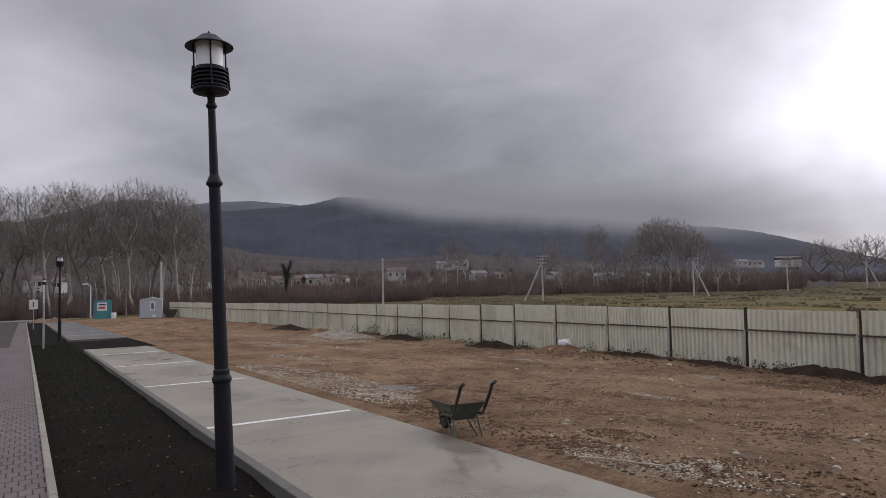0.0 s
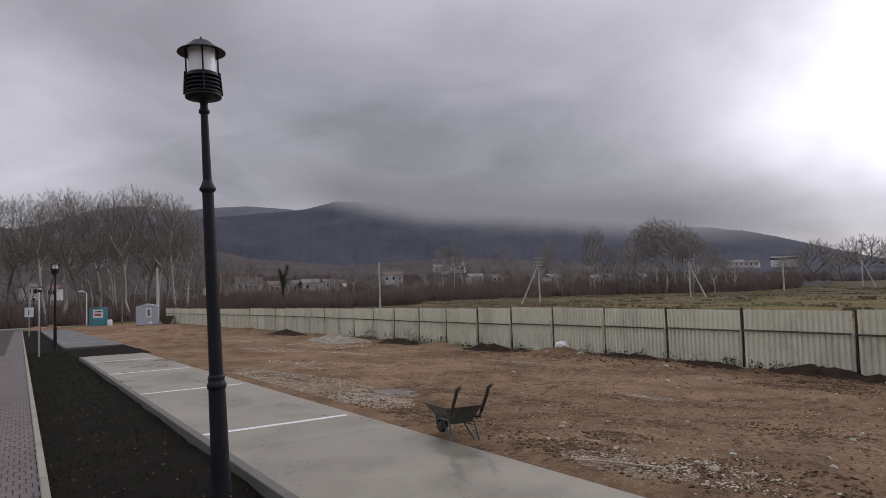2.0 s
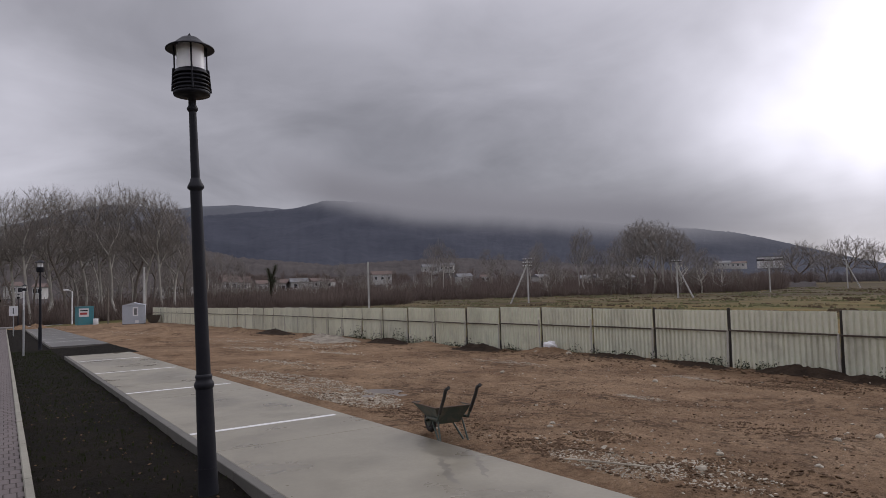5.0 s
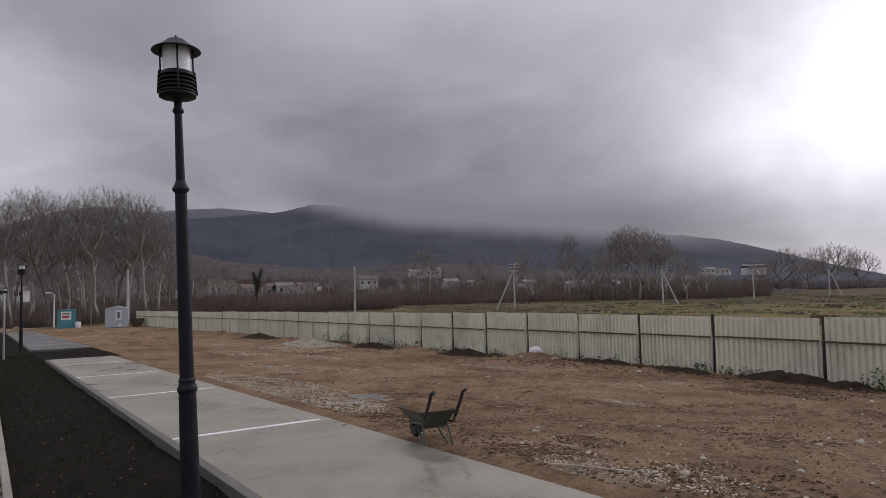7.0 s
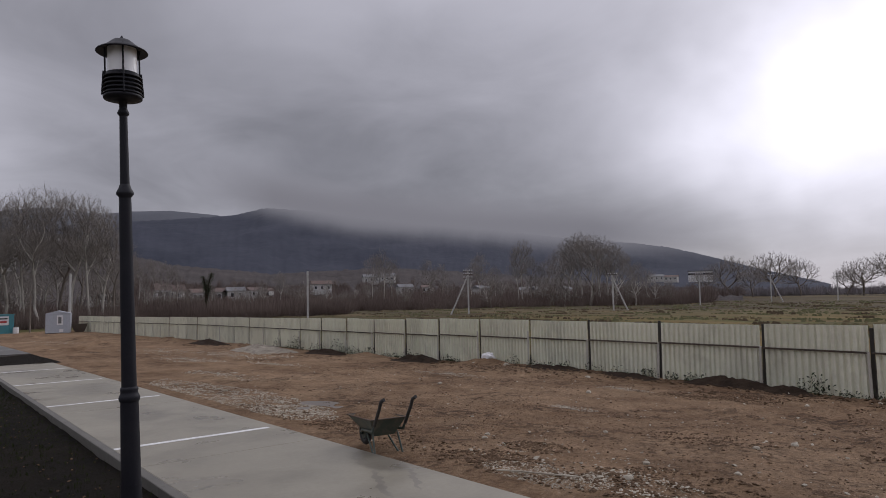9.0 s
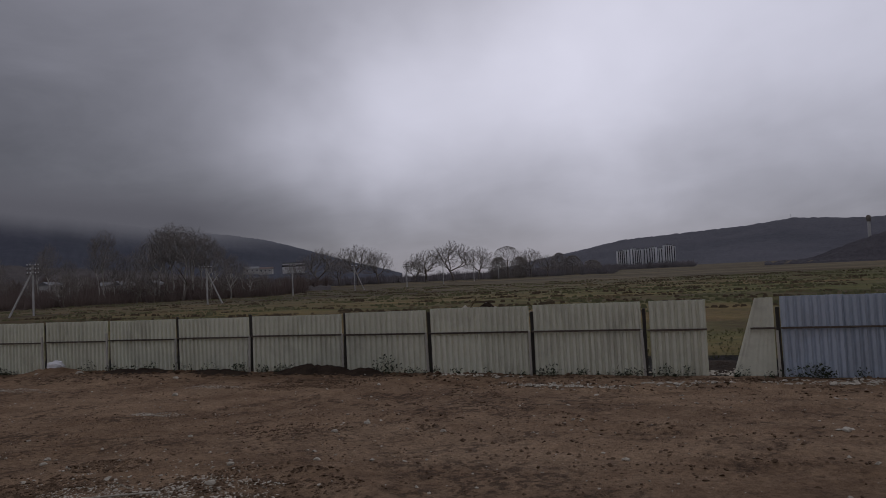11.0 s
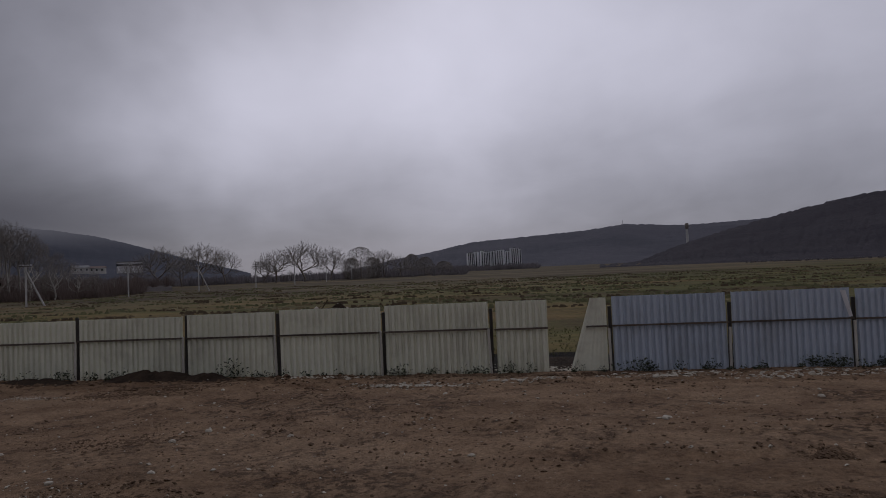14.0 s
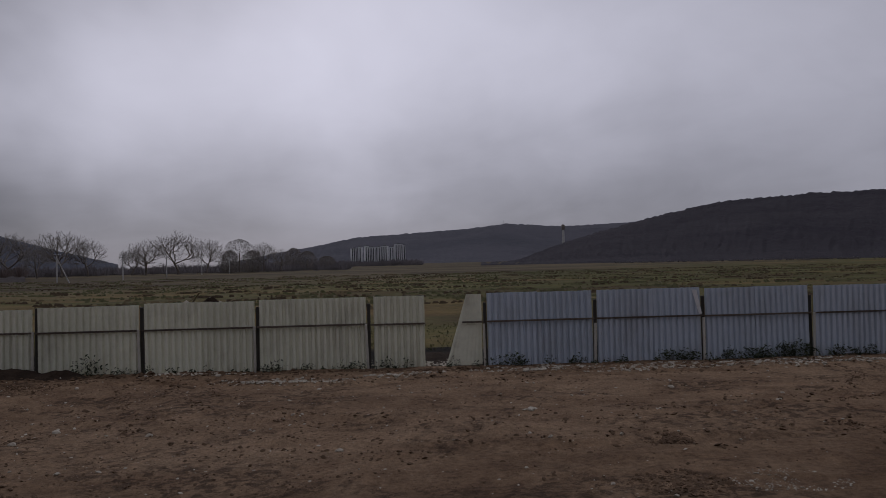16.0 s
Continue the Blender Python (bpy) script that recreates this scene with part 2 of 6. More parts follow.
def concrete_material():
    m, nd, lk, b = material("wet_concrete", (0.310, 0.285, 0.223), 0.6)
    co = place(nd)
    big, mid, fine = tex_noise(nd, lk, co, 0.35, 4, 0.55, 0.6), tex_noise(nd, lk, co, 1.9, 6, 0.65, 0.8), tex_noise(nd, lk, co, 22, 8, 0.7)
    col = ramp(nd, lk, big, [(0.3, (0.215, 0.196, 0.150)), (0.65, (0.267, 0.244, 0.188))])
    col = mixed(nd, lk, 0.3, col, ramp(nd, lk, mid, [(0.35, (0.181, 0.163, 0.122)), (0.65, (0.310, 0.281, 0.216))]))
    col = mixed(nd, lk, 0.15, col, ramp(nd, lk, fine, [(0.3, (0.172, 0.155, 0.118)), (0.7, (0.430, 0.391, 0.306))]))
    wet = ramp(nd, lk, tex_noise(nd, lk, co, 0.8, 6, 0.6, 0.3), [(0.46, (0, 0, 0)), (0.68, (1, 1, 1))])
    col = mixed(nd, lk, wet, col, mixed(nd, lk, 0.5, col, (0.533, 0.481, 0.376), "MULTIPLY"))
    warp = nd.new("ShaderNodeVectorMath"); warp.operation = "SCALE"; warp.inputs["Scale"].default_value = 0.22
    wn = nd.new("ShaderNodeTexNoise"); wn.inputs["Scale"].default_value = 4.0; lk.new(co, wn.inputs["Vector"])
    lk.new(wn.outputs["Color"], warp.inputs[0])
    at = nd.new("ShaderNodeVectorMath"); at.operation = "ADD"; lk.new(co, at.inputs[0]); lk.new(warp.outputs[0], at.inputs[1])
    # spilled water beside the barrow, two scuffs and a smudge: centre, size, turn, strength
    for (x, y), (rx, ry), turn, deep in (((3.5, 3.45), (0.24, 0.55), -8, 0.45), ((3.06, 2.70), (0.035, 0.5), -25, 0.5), ((3.33, 2.60), (0.03, 0.4), -24, 0.45), ((1.83, 3.71), (0.10, 0.03), 20, 0.6), ((2.5, 9.0), (0.5, 0.9), 10, 0.22), ((2.8, 14.0), (0.6, 1.4), -10, 0.25), ((2.3, 20.5), (0.7, 2.0), 5, 0.3)):
        mp = nd.new("ShaderNodeMapping"); mp.vector_type = "TEXTURE"
        mp.inputs["Location"].default_value = (x + 0.11, y + 0.11, 0)
        mp.inputs["Rotation"].default_value = (0, 0, radians(turn))
        mp.inputs["Scale"].default_value = (rx, ry, 100)
        lk.new(at.outputs[0], mp.inputs[0])
        ln = nd.new("ShaderNodeVectorMath"); ln.operation = "LENGTH"; lk.new(mp.outputs[0], ln.inputs[0])
        spot = nd.new("ShaderNodeMapRange"); spot.interpolation_type = "SMOOTHSTEP"
        for k, v in zip(("From Min", "From Max", "To Min", "To Max"), (0.75, 1.15, deep, 0.0)):
            spot.inputs[k].default_value = v
        lk.new(ln.outputs["Value"], spot.inputs["Value"])
        col = mixed(nd, lk, spot.outputs[0], col, (0.10, 0.09, 0.075))
    lk.new(col, b.inputs["Base Color"])
    lk.new(ramp(nd, lk, wet, [(0, (0.473, 0.448, 0.383)), (1, (0.189, 0.179, 0.153))]), b.inputs["Roughness"])
    bump(nd, lk, b, mid, 0.12, 0.01)
    return m


def painted(name, dark, light, rough=0.5, metal=0.0, scale=2.0, fine=18, dirty=(0.12, 0.1, 0.08), dirt=0.25):
    m, nd, lk, b = material(name, light, rough, metal)
    co = nd.new("ShaderNodeTexCoord").outputs["Object"]
    rnd = nd.new("ShaderNodeObjectInfo").outputs["Random"]
    sh = nd.new("ShaderNodeVectorMath"); sh.operation = "ADD"
    lk.new(co, sh.inputs[0])
    sc = nd.new("ShaderNodeVectorMath"); sc.operation = "SCALE"; sc.inputs[0].default_value = (37, 23, 11)
    lk.new(rnd, sc.inputs["Scale"]); lk.new(sc.outputs[0], sh.inputs[1])
    big, small = tex_noise(nd, lk, sh.outputs[0], scale, 5, 0.6, 0.5), tex_noise(nd, lk, sh.outputs[0], fine, 6, 0.7)
    col = ramp(nd, lk, rnd, [(0, dark), (1, light)])
    smear = ramp(nd, lk, big, [(0.48, (0, 0, 0)), (0.75, (dirt, dirt, dirt))])
    col = mixed(nd, lk, smear, col, dirty)
    col = mixed(nd, lk, 0.12, col, ramp(nd, lk, small, [(0.3, dirty), (0.6, light)]))
    lk.new(col, b.inputs["Base Color"])
    bump(nd, lk, b, small, 0.08, 0.004)
    return m


M_DIRT, M_MEADOW, M_CONC = dirt_material(), meadow_material(), concrete_material()
M_SOIL = grainy("dark_topsoil", (0.004, 0.0035, 0.003), (0.016, 0.0125, 0.0085), 1.5, 24, 0.95, bumps=0.8, depth=0.04)
M_PAVE = grainy("pinkish_paving_block", (0.085, 0.068, 0.065), (0.149, 0.123, 0.115), 0.9, 30, 0.75, bumps=0.2, depth=0.004, per_object=0.35)
M_KERB = grainy("kerb_concrete", (0.187, 0.178, 0.144), (0.302, 0.284, 0.229), 1.2, 26, 0.8, bumps=0.25)
M_EDGE = grainy("damp_edge_concrete", (0.085, 0.08, 0.068), (0.14, 0.132, 0.114), 1.2, 26, 0.7, bumps=0.25)
M_WETCONC = grainy("soaked_concrete", (0.075, 0.072, 0.066), (0.145, 0.138, 0.125), 0.35, 8, 0.35, bumps=0.1)
M_JOINT = grainy("joint_sand", (0.05, 0.045, 0.04), (0.10, 0.09, 0.08), 2, 40, 0.95)
M_WHITE = grainy("white_road_paint", (0.55, 0.55, 0.54), (0.82, 0.82, 0.8), 5, 40, 0.6, bumps=0.1)
M_BLACK = painted("black_painted_metal", (0.006, 0.006, 0.010), (0.009, 0.009, 0.014), 0.55, 0.0, 3, 60, (0.05, 0.05, 0.05), 0.15)
M_CREAM = painted("cream_profiled_sheet", (0.63, 0.63, 0.50), (0.74, 0.74, 0.595), 0.45, 0.0, 1.3, 12, (0.2, 0.18, 0.14), 0.4)
M_BLUE = painted("pale_blue_profiled_sheet", (0.41, 0.465, 0.535), (0.47, 0.525, 0.595), 0.4, 0.0, 1.3, 12, (0.2, 0.19, 0.17), 0.35)
M_RAIL = painted("rusty_dark_rail", (0.055, 0.045, 0.035), (0.11, 0.09, 0.07), 0.7, 0.2, 4, 30, (0.1, 0.05, 0.03), 0.5)
M_STUB = painted("light_steel_stub", (0.42, 0.40, 0.35), (0.55, 0.53, 0.47), 0.55, 0.1, 4, 30, (0.22, 0.16, 0.12), 0.35)
# post colour carries the darkness of the open gaps between sheets
M_POST = painted("gap_darkening_steel_post", (0.020, 0.017, 0.014), (0.036, 0.032, 0.027), 0.6, 0.2, 4, 30, (0.05, 0.04, 0.03), 0.5)
M_STONE = grainy("pale_limestone", (0.22, 0.19, 0.14), (0.58, 0.53, 0.43), 3, 30, 0.85, bumps=0.4, depth=0.01)
M_GRAVELBED = grainy("dusty_gravel", (0.13, 0.105, 0.08), (0.42, 0.38, 0.31), 3.5, 14, 0.9, bumps=1.0, depth=0.05)
M_DARKDIRT = grainy("dark_damp_dirt", (0.018, 0.013, 0.010), (0.060, 0.042, 0.029), 2.5, 14, 0.95, bumps=1.0, depth=0.06)
M_DSTONE = grainy("brown_stone_clod", (0.060, 0.038, 0.025), (0.18, 0.120, 0.075), 3, 30, 0.9, bumps=0.4, depth=0.01)
M_BARK = grainy("grey_brown_bark", (0.12, 0.102, 0.085), (0.27, 0.235, 0.20), 0.6, 5, 0.95, bumps=0.4)
M_PALE = grainy("pale_plane_tree_bark", (0.24, 0.22, 0.185), (0.60, 0.57, 0.51), 0.5, 4, 0.9, bumps=0.3)
M_TWIG = grainy("bare_twigs", (0.155, 0.138, 0.125), (0.34, 0.31, 0.275), 0.3, 4, 0.95, bumps=0.1)
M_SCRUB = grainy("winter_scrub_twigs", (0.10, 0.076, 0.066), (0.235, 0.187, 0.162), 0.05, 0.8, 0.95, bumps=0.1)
# scrub twigs again, lightened and greyed to paint in the haze of distance
M_FARWOOD = grainy("haze_greyed_far_twigs", (0.15, 0.138, 0.142), (0.27, 0.25, 0.255), 0.05, 0.8, 0.95, bumps=0.1)
M_STRAW = grainy("dry_straw_grass", (0.11, 0.085, 0.05), (0.22, 0.175, 0.10), 1, 20, 0.9, bumps=0.1)
M_BROWNG = grainy("brown_dead_grass", (0.05, 0.037, 0.024), (0.12, 0.09, 0.058), 1, 20, 0.9, bumps=0.1)
M_WEED = grainy("green_weed_leaves", (0.016, 0.024, 0.010), (0.050, 0.062, 0.026), 2, 20, 0.8, bumps=0.1)
M_GRASS = grainy("grass_blades", (0.055, 0.060, 0.024), (0.155, 0.145, 0.060), 1, 20, 0.85, bumps=0.1)
# distance haze is painted into the forest, mid hill and far hill colours
M_FOREST = grainy("haze_tinted_forest_slope", (0.040, 0.045, 0.060), (0.070, 0.074, 0.094), 0.004, 0.035, 0.97, bumps=0.5, depth=6)
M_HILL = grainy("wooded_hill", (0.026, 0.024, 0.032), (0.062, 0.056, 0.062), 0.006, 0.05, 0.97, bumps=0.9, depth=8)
M_MIDHILL = grainy("haze_tinted_wooded_hill", (0.060, 0.062, 0.075), (0.100, 0.098, 0.114), 0.004, 0.04, 0.97, bumps=0.7, depth=8)
M_FARHILL = grainy("mist_tinted_far_hill", (0.10, 0.105, 0.12), (0.13, 0.135, 0.15), 0.003, 0.02, 0.97, bumps=0.2, depth=4)
M_PLASTER = grainy("white_plaster", (0.36, 0.35, 0.325), (0.60, 0.585, 0.55), 0.4, 6, 0.85, bumps=0.1)
M_ROOF = grainy("brown_roof", (0.09, 0.06, 0.05), (0.17, 0.12, 0.10), 0.5, 6, 0.85, bumps=0.2)
M_GREYROOF = grainy("grey_roof", (0.10, 0.10, 0.10), (0.20, 0.20, 0.205), 0.5, 6, 0.7, bumps=0.2)
M_PANE = painted("dark_window_glass", (0.02, 0.022, 0.026), (0.035, 0.038, 0.045), 0.15)
M_CONPOLE = grainy("concrete_power_pole", (0.36, 0.35, 0.33), (0.58, 0.57, 0.55), 0.8, 10, 0.85, bumps=0.2)
M_TEAL = painted("teal_painted_sheet", (0.05, 0.22, 0.26), (0.06, 0.25, 0.29), 0.5, dirt=0.3)
M_CABIN = painted("pale_grey_blue_sheet", (0.42, 0.45, 0.50), (0.48, 0.51, 0.56), 0.5, dirt=0.2)
M_WPLATE = painted("white_plate", (0.72, 0.72, 0.72), (0.8, 0.8, 0.8), 0.4, dirt=0.15)
M_RED = painted("red_print", (0.4, 0.05, 0.05), (0.45, 0.06, 0.06), 0.5)
M_GREYPIPE = painted("galvanised_pipe", (0.35, 0.36, 0.36), (0.42, 0.43, 0.43), 0.45, 0.6)
M_GREEN = painted("worn_green_enamel", (0.048, 0.068, 0.056), (0.058, 0.080, 0.066), 0.55, 0.1, 6, 40, (0.20, 0.16, 0.12), 0.6)
M_RUST = painted("rusted_edge", (0.075, 0.055, 0.04), (0.10, 0.075, 0.055), 0.7, 0.1, 6, 40, (0.12, 0.06, 0.035), 0.6)
M_RUBBER = painted("black_rubber", (0.015, 0.015, 0.015), (0.025, 0.025, 0.025), 0.7, dirt=0.3)
M_BLACK.node_tree.nodes["Principled BSDF"].inputs["Specular IOR Level"].default_value = 0.25
M_SEED = grainy("young_grass_blades", (0.016, 0.024, 0.008), (0.044, 0.054, 0.018), 1, 20, 0.95, bumps=0.1)
M_LENS, _nd, _lk, _b = material("frosted_lamp_glass", (0.86, 0.86, 0.86), 0.35)
_b.inputs["Subsurface Weight"].default_value = 0.6
_b.inputs["Subsurface Radius"].default_value = (0.2, 0.2, 0.2)


# ---- mesh helpers ----
def obj(name, bm, mat, parent=None, label=""):
    me = bpy.data.meshes.new(name)
    bm.to_mesh(me)
    bm.free()
    me.materials.append(mat)
    ob = new(name, me)
    if parent is not None:
        ob.parent = parent
    if label:
        ob["label"] = label
    return ob


def part(name, bm, mat, parent, label=""):
    return obj(name, bm, mat, parent, label)


def raw(name, verts, faces, mat, parent=None, smooth=False):
    me = bpy.data.meshes.new(name)
    me.from_pydata(verts, [], faces)
    me.materials.append(mat)
    if smooth:
        me.polygons.foreach_set("use_smooth", [True] * len(me.polygons))
    ob = new(name, me)
    if parent is not None:
        ob.parent = parent
    return ob


def thing(name, m, label, category, group="", kind=""):
    ob = new(name)
    ob.matrix_basis = m
    return tagged(ob, label, category, group, kind)


def box(bm, x0, y0, z0, x1, y1, z1, bevel=0.0):
    r = bmesh.ops.create_cube(bm, size=1.0)
    vs = r["verts"]
    for v in vs:
        v.co = Vector((x0 + (v.co.x + 0.5) * (x1 - x0), y0 + (v.co.y + 0.5) * (y1 - y0), z0 + (v.co.z + 0.5) * (z1 - z0)))
    if bevel:
        es = list({e for v in vs for e in v.link_edges})
        bmesh.ops.bevel(bm, geom=es, offset=bevel, segments=1, affect="EDGES")
    return bm


def boxed(*args, bevel=0.0):
    return box(bmesh.new(), *args, bevel=bevel)


def tube(bm, a, b, ra, rb=None, n=8, caps=True):
    a, b = Vector(a), Vector(b)
    rb = ra if rb is None else rb
    q = (b - a).to_track_quat("Z", "Y")
    rings = []
    for p, r in ((a, ra), (b, rb)):
        rings.append([bm.verts.new(p + q @ Vector((r * math.cos(2 * math.pi * k / n), r * math.sin(2 * math.pi * k / n), 0))) for k in range(n)])
    for k in range(n):
        f = bm.faces.new((rings[0][k], rings[0][(k + 1) % n], rings[1][(k + 1) % n], rings[1][k]))
        f.smooth = n > 5
    if caps:
        for cap in (bm.faces.new(rings[0][::-1]), bm.faces.new(rings[1])):
            for e in cap.edges:
                e.smooth = False
    return bm


def lathe(profile, n=24, bm=None):
    """Turns (radius, height) pairs round z."""
    bm = bm or bmesh.new()
    rings = [[bm.verts.new((r * math.cos(2 * math.pi * k / n), r * math.sin(2 * math.pi * k / n), z)) for k in range(n)] for r, z in profile]
    for lo, hi in zip(rings, rings[1:]):
        for k in range(n):
            bm.faces.new((lo[k], lo[(k + 1) % n], hi[(k + 1) % n], hi[k])).smooth = True
    for cap in (bm.faces.new(rings[0][::-1]), bm.faces.new(rings[-1])):
        for e in cap.edges:
            e.smooth = False
    return bm


def bent(bm, points, r, n=8):
    for p, q in zip(points, points[1:]):
        tube(bm, p, q, r, r, n)
    return bm


# ---- levels ----
def street_z(y):
    return -0.0192 * (max(min(y, 110), -40) + 2.7)


def fence_z(y):
    return float(np.interp(y, [-40, -14, -2, 4, 13, 17, 24, 42, 59, 86, 120], [-0.85, -0.80, -0.77, -0.68, -0.66, -0.78, -0.92, -1.06, -1.28, -1.65, -1.8]))


def rough_ground(x, y):
    """Small relief of the bare yard."""
    n = noise.noise(Vector((x * 0.35, y * 0.35, 2.0))) * 0.06 + noise.noise(Vector((x * 1.3, y * 1.1, 5.0))) * 0.04
    heaped = min(max(noise.noise(Vector((x * 0.55, y * 0.5, 4.0))) * 2.5, 0), 1)
    return n + noise.noise(Vector((x * 4.0, y * 3.2, 9.0))) * (0.02 + 0.035 * heaped)


def ruts(x, y):
    """Wheel ruts along the fence and a turning curve in the yard, with pushed-up edges."""
    z = 0.0
    if -20 < y < 60:
        a = 12.4 + 0.35 * math.sin(y * 0.16) + 0.15 * math.sin(y * 0.45)
        for c in (a, a + 1.05):
            u = (x - c) / 0.22
            z += 0.05 * (1.6 * u * u - 1) * math.exp(-u * u)
    r = math.hypot(x - 13.5, y + 5.0)
    for c in (6.2, 7.6):
        u = (r - c) / 0.2
        z += 0.035 * (1.6 * u * u - 1) * math.exp(-u * u)
    return z


def ground_z(x, y):
    s, f = street_z(y), fence_z(y)
    if x < 4.0:
        z = s - 0.12
        if -0.06 < x < 1.6 or 25 < y < 33.6:
            z = s - 0.10 + 0.5 * rough_ground(x * 1.5, y * 1.5)
        return z
    if x < 15.0:
        k = (x - 4.0) / 11.0
        edge = min((x - 4.0) / 0.8, 1.0)
        return s + (f - s) * k - 0.02 + (rough_ground(x, y) + ruts(x, y)) * (0.25 + 0.75 * edge)
    far = min((x - 15.0) / 90.0, 1.0)
    lump = noise.noise(Vector((x * 0.12, y * 0.12, 1.0))) * 0.10 + noise.noise(Vector((x * 0.5, y * 0.5, 3.0))) * 0.05
    if x > 500:
        lump = 0
    return f + (-1.35 - f) * far + lump


def steps(marks):
    """Grid lines: pairs of (up to, step)."""
    out, at = [marks[0][0]], marks[0][0]
    for end, step in marks[1:]:
        n = max(1, round((end - at) / step))
        out += [at + (end - at) * (k + 1) / n for k in range(n)]
        at = end
    return out


def build_ground():
    xs = steps([(-4500, 0), (-900, 900), (-100, 160), (-12, 22), (-0.04, 4), (1.55, 0.16), (4.0, 1.225), (9, 0.15), (15.0, 0.16), (22, 0.7), (60, 2.5), (200, 10), (900, 100), (4500, 900)])
    ys = steps([(-4500, 0), (-900, 900), (-100, 160), (-16, 14), (-3, 0.6), (14, 0.17), (25.1, 0.3), (33.55, 0.65), (90, 1.6), (200, 10), (900, 100), (4500, 900)])
    verts = [(x, y, ground_z(x, y)) for y in ys for x in xs]
    w = len(xs)
    faces, mats = [], []
    for j in range(len(ys) - 1):
        for i in range(w - 1):
            faces.append((j * w + i, j * w + i + 1, (j + 1) * w + i + 1, (j + 1) * w + i))
            x, y = (xs[i] + xs[i + 1]) / 2, (ys[j] + ys[j + 1]) / 2
            if -0.04 < x < 1.55 and -40 < y < 90 or (1.5 < x < 4 and 25.1 < y < 33.55):
                mats.append(1)
            elif 1.55 < x < 15.1 and -60 < y < 92:
                mats.append(0)
            elif 15 < x < 18.4 + 1.6 * noise.noise(Vector((2, y * 0.3, 0))) and -60 < y < 60:
                mats.append(1)
            else:
                mats.append(2)
    ob = raw("ground", verts, faces, M_DIRT, smooth=True)
    ob.data.materials.append(M_SOIL), ob.data.materials.append(M_MEADOW)
    ob.data.polygons.foreach_set("material_index", mats)
    tagged(ob, "bare brown building-site dirt, dark topsoil bed and winter meadow", "ground", kind="structure")


build_ground()


# ---- street: parking slabs, kerb, paving ----
def sloped(ob):
    """Lays a piece built level along y on the street's fall."""
    ob.matrix_basis = Matrix.Translation((0, -2.7, 0)) @ pose(0, 0, 0, math.degrees(-math.atan(0.0192))) @ Matrix.Translation((0, 2.7, 0))
    return ob


def slab(x0, y0, x1, y1, joints, lines, line_end, mat, label):
    ob = sloped(thing("parking_slab", Matrix(), label, "pavement", kind="structure"))
    cuts = [y0, *joints, y1]
    for a, b in zip(cuts, cuts[1:]):
        part("panel", boxed(x0 + 0.10, a + 0.004, -0.16, x1, b - 0.004, 0.0, bevel=0.006), mat, ob)
    n = round((y1 - y0) / 1.0)
    for k in range(n):
        a, b = y0 + (y1 - y0) * k / n, y0 + (y1 - y0) * (k + 1) / n
        part("edge_stone", boxed(x0, a + 0.002, -0.2, x0 + 0.095, b - 0.002, 0.003, bevel=0.006), M_EDGE, ob)
    for y in lines:
        part("white_line", boxed(x0 + 0.1, y - 0.05, 0.0, line_end, y + 0.05, 0.004), M_WHITE, ob, "white painted bay line")
    return ob


slab(1.53, -14, 3.66, 25.0, [-10, -5.2, 0.1, 5.0, 10.1, 15.2, 20.2], [-4.1, 1.05, 6.2, 11.28, 16.35, 21.4], 3.52, M_CONC, "damp grey concrete parking bay slab with white dividing lines")
slab(1.5, 33.6, 4.0, 80.0, [38.6, 43.6, 48.6, 53.6, 58.6, 63.6, 68.6, 73.6], [39.3, 44.4, 49.4, 54.5, 59.5, 64.6, 69.6], 3.9, M_WETCONC, "dark soaked concrete parking slab with white dividing lines")


def kerb():
    ob = sloped(thing("kerb", Matrix(), "light grey concrete edging kerb beside the paving", "kerb", kind="structure"))
    me = None
    for k in range(100):
        y = -12 + k
        if me is None:
            p = part("kerb_stone", boxed(-0.100, 0.004, -0.2, -0.028, 0.996, 0.02, bevel=0.01), M_KERB, ob)
            me = p.data
        else:
            p = new("kerb_stone", me); p.parent = ob
        p.location = (0, y, random.uniform(-0.004, 0.004))


kerb()


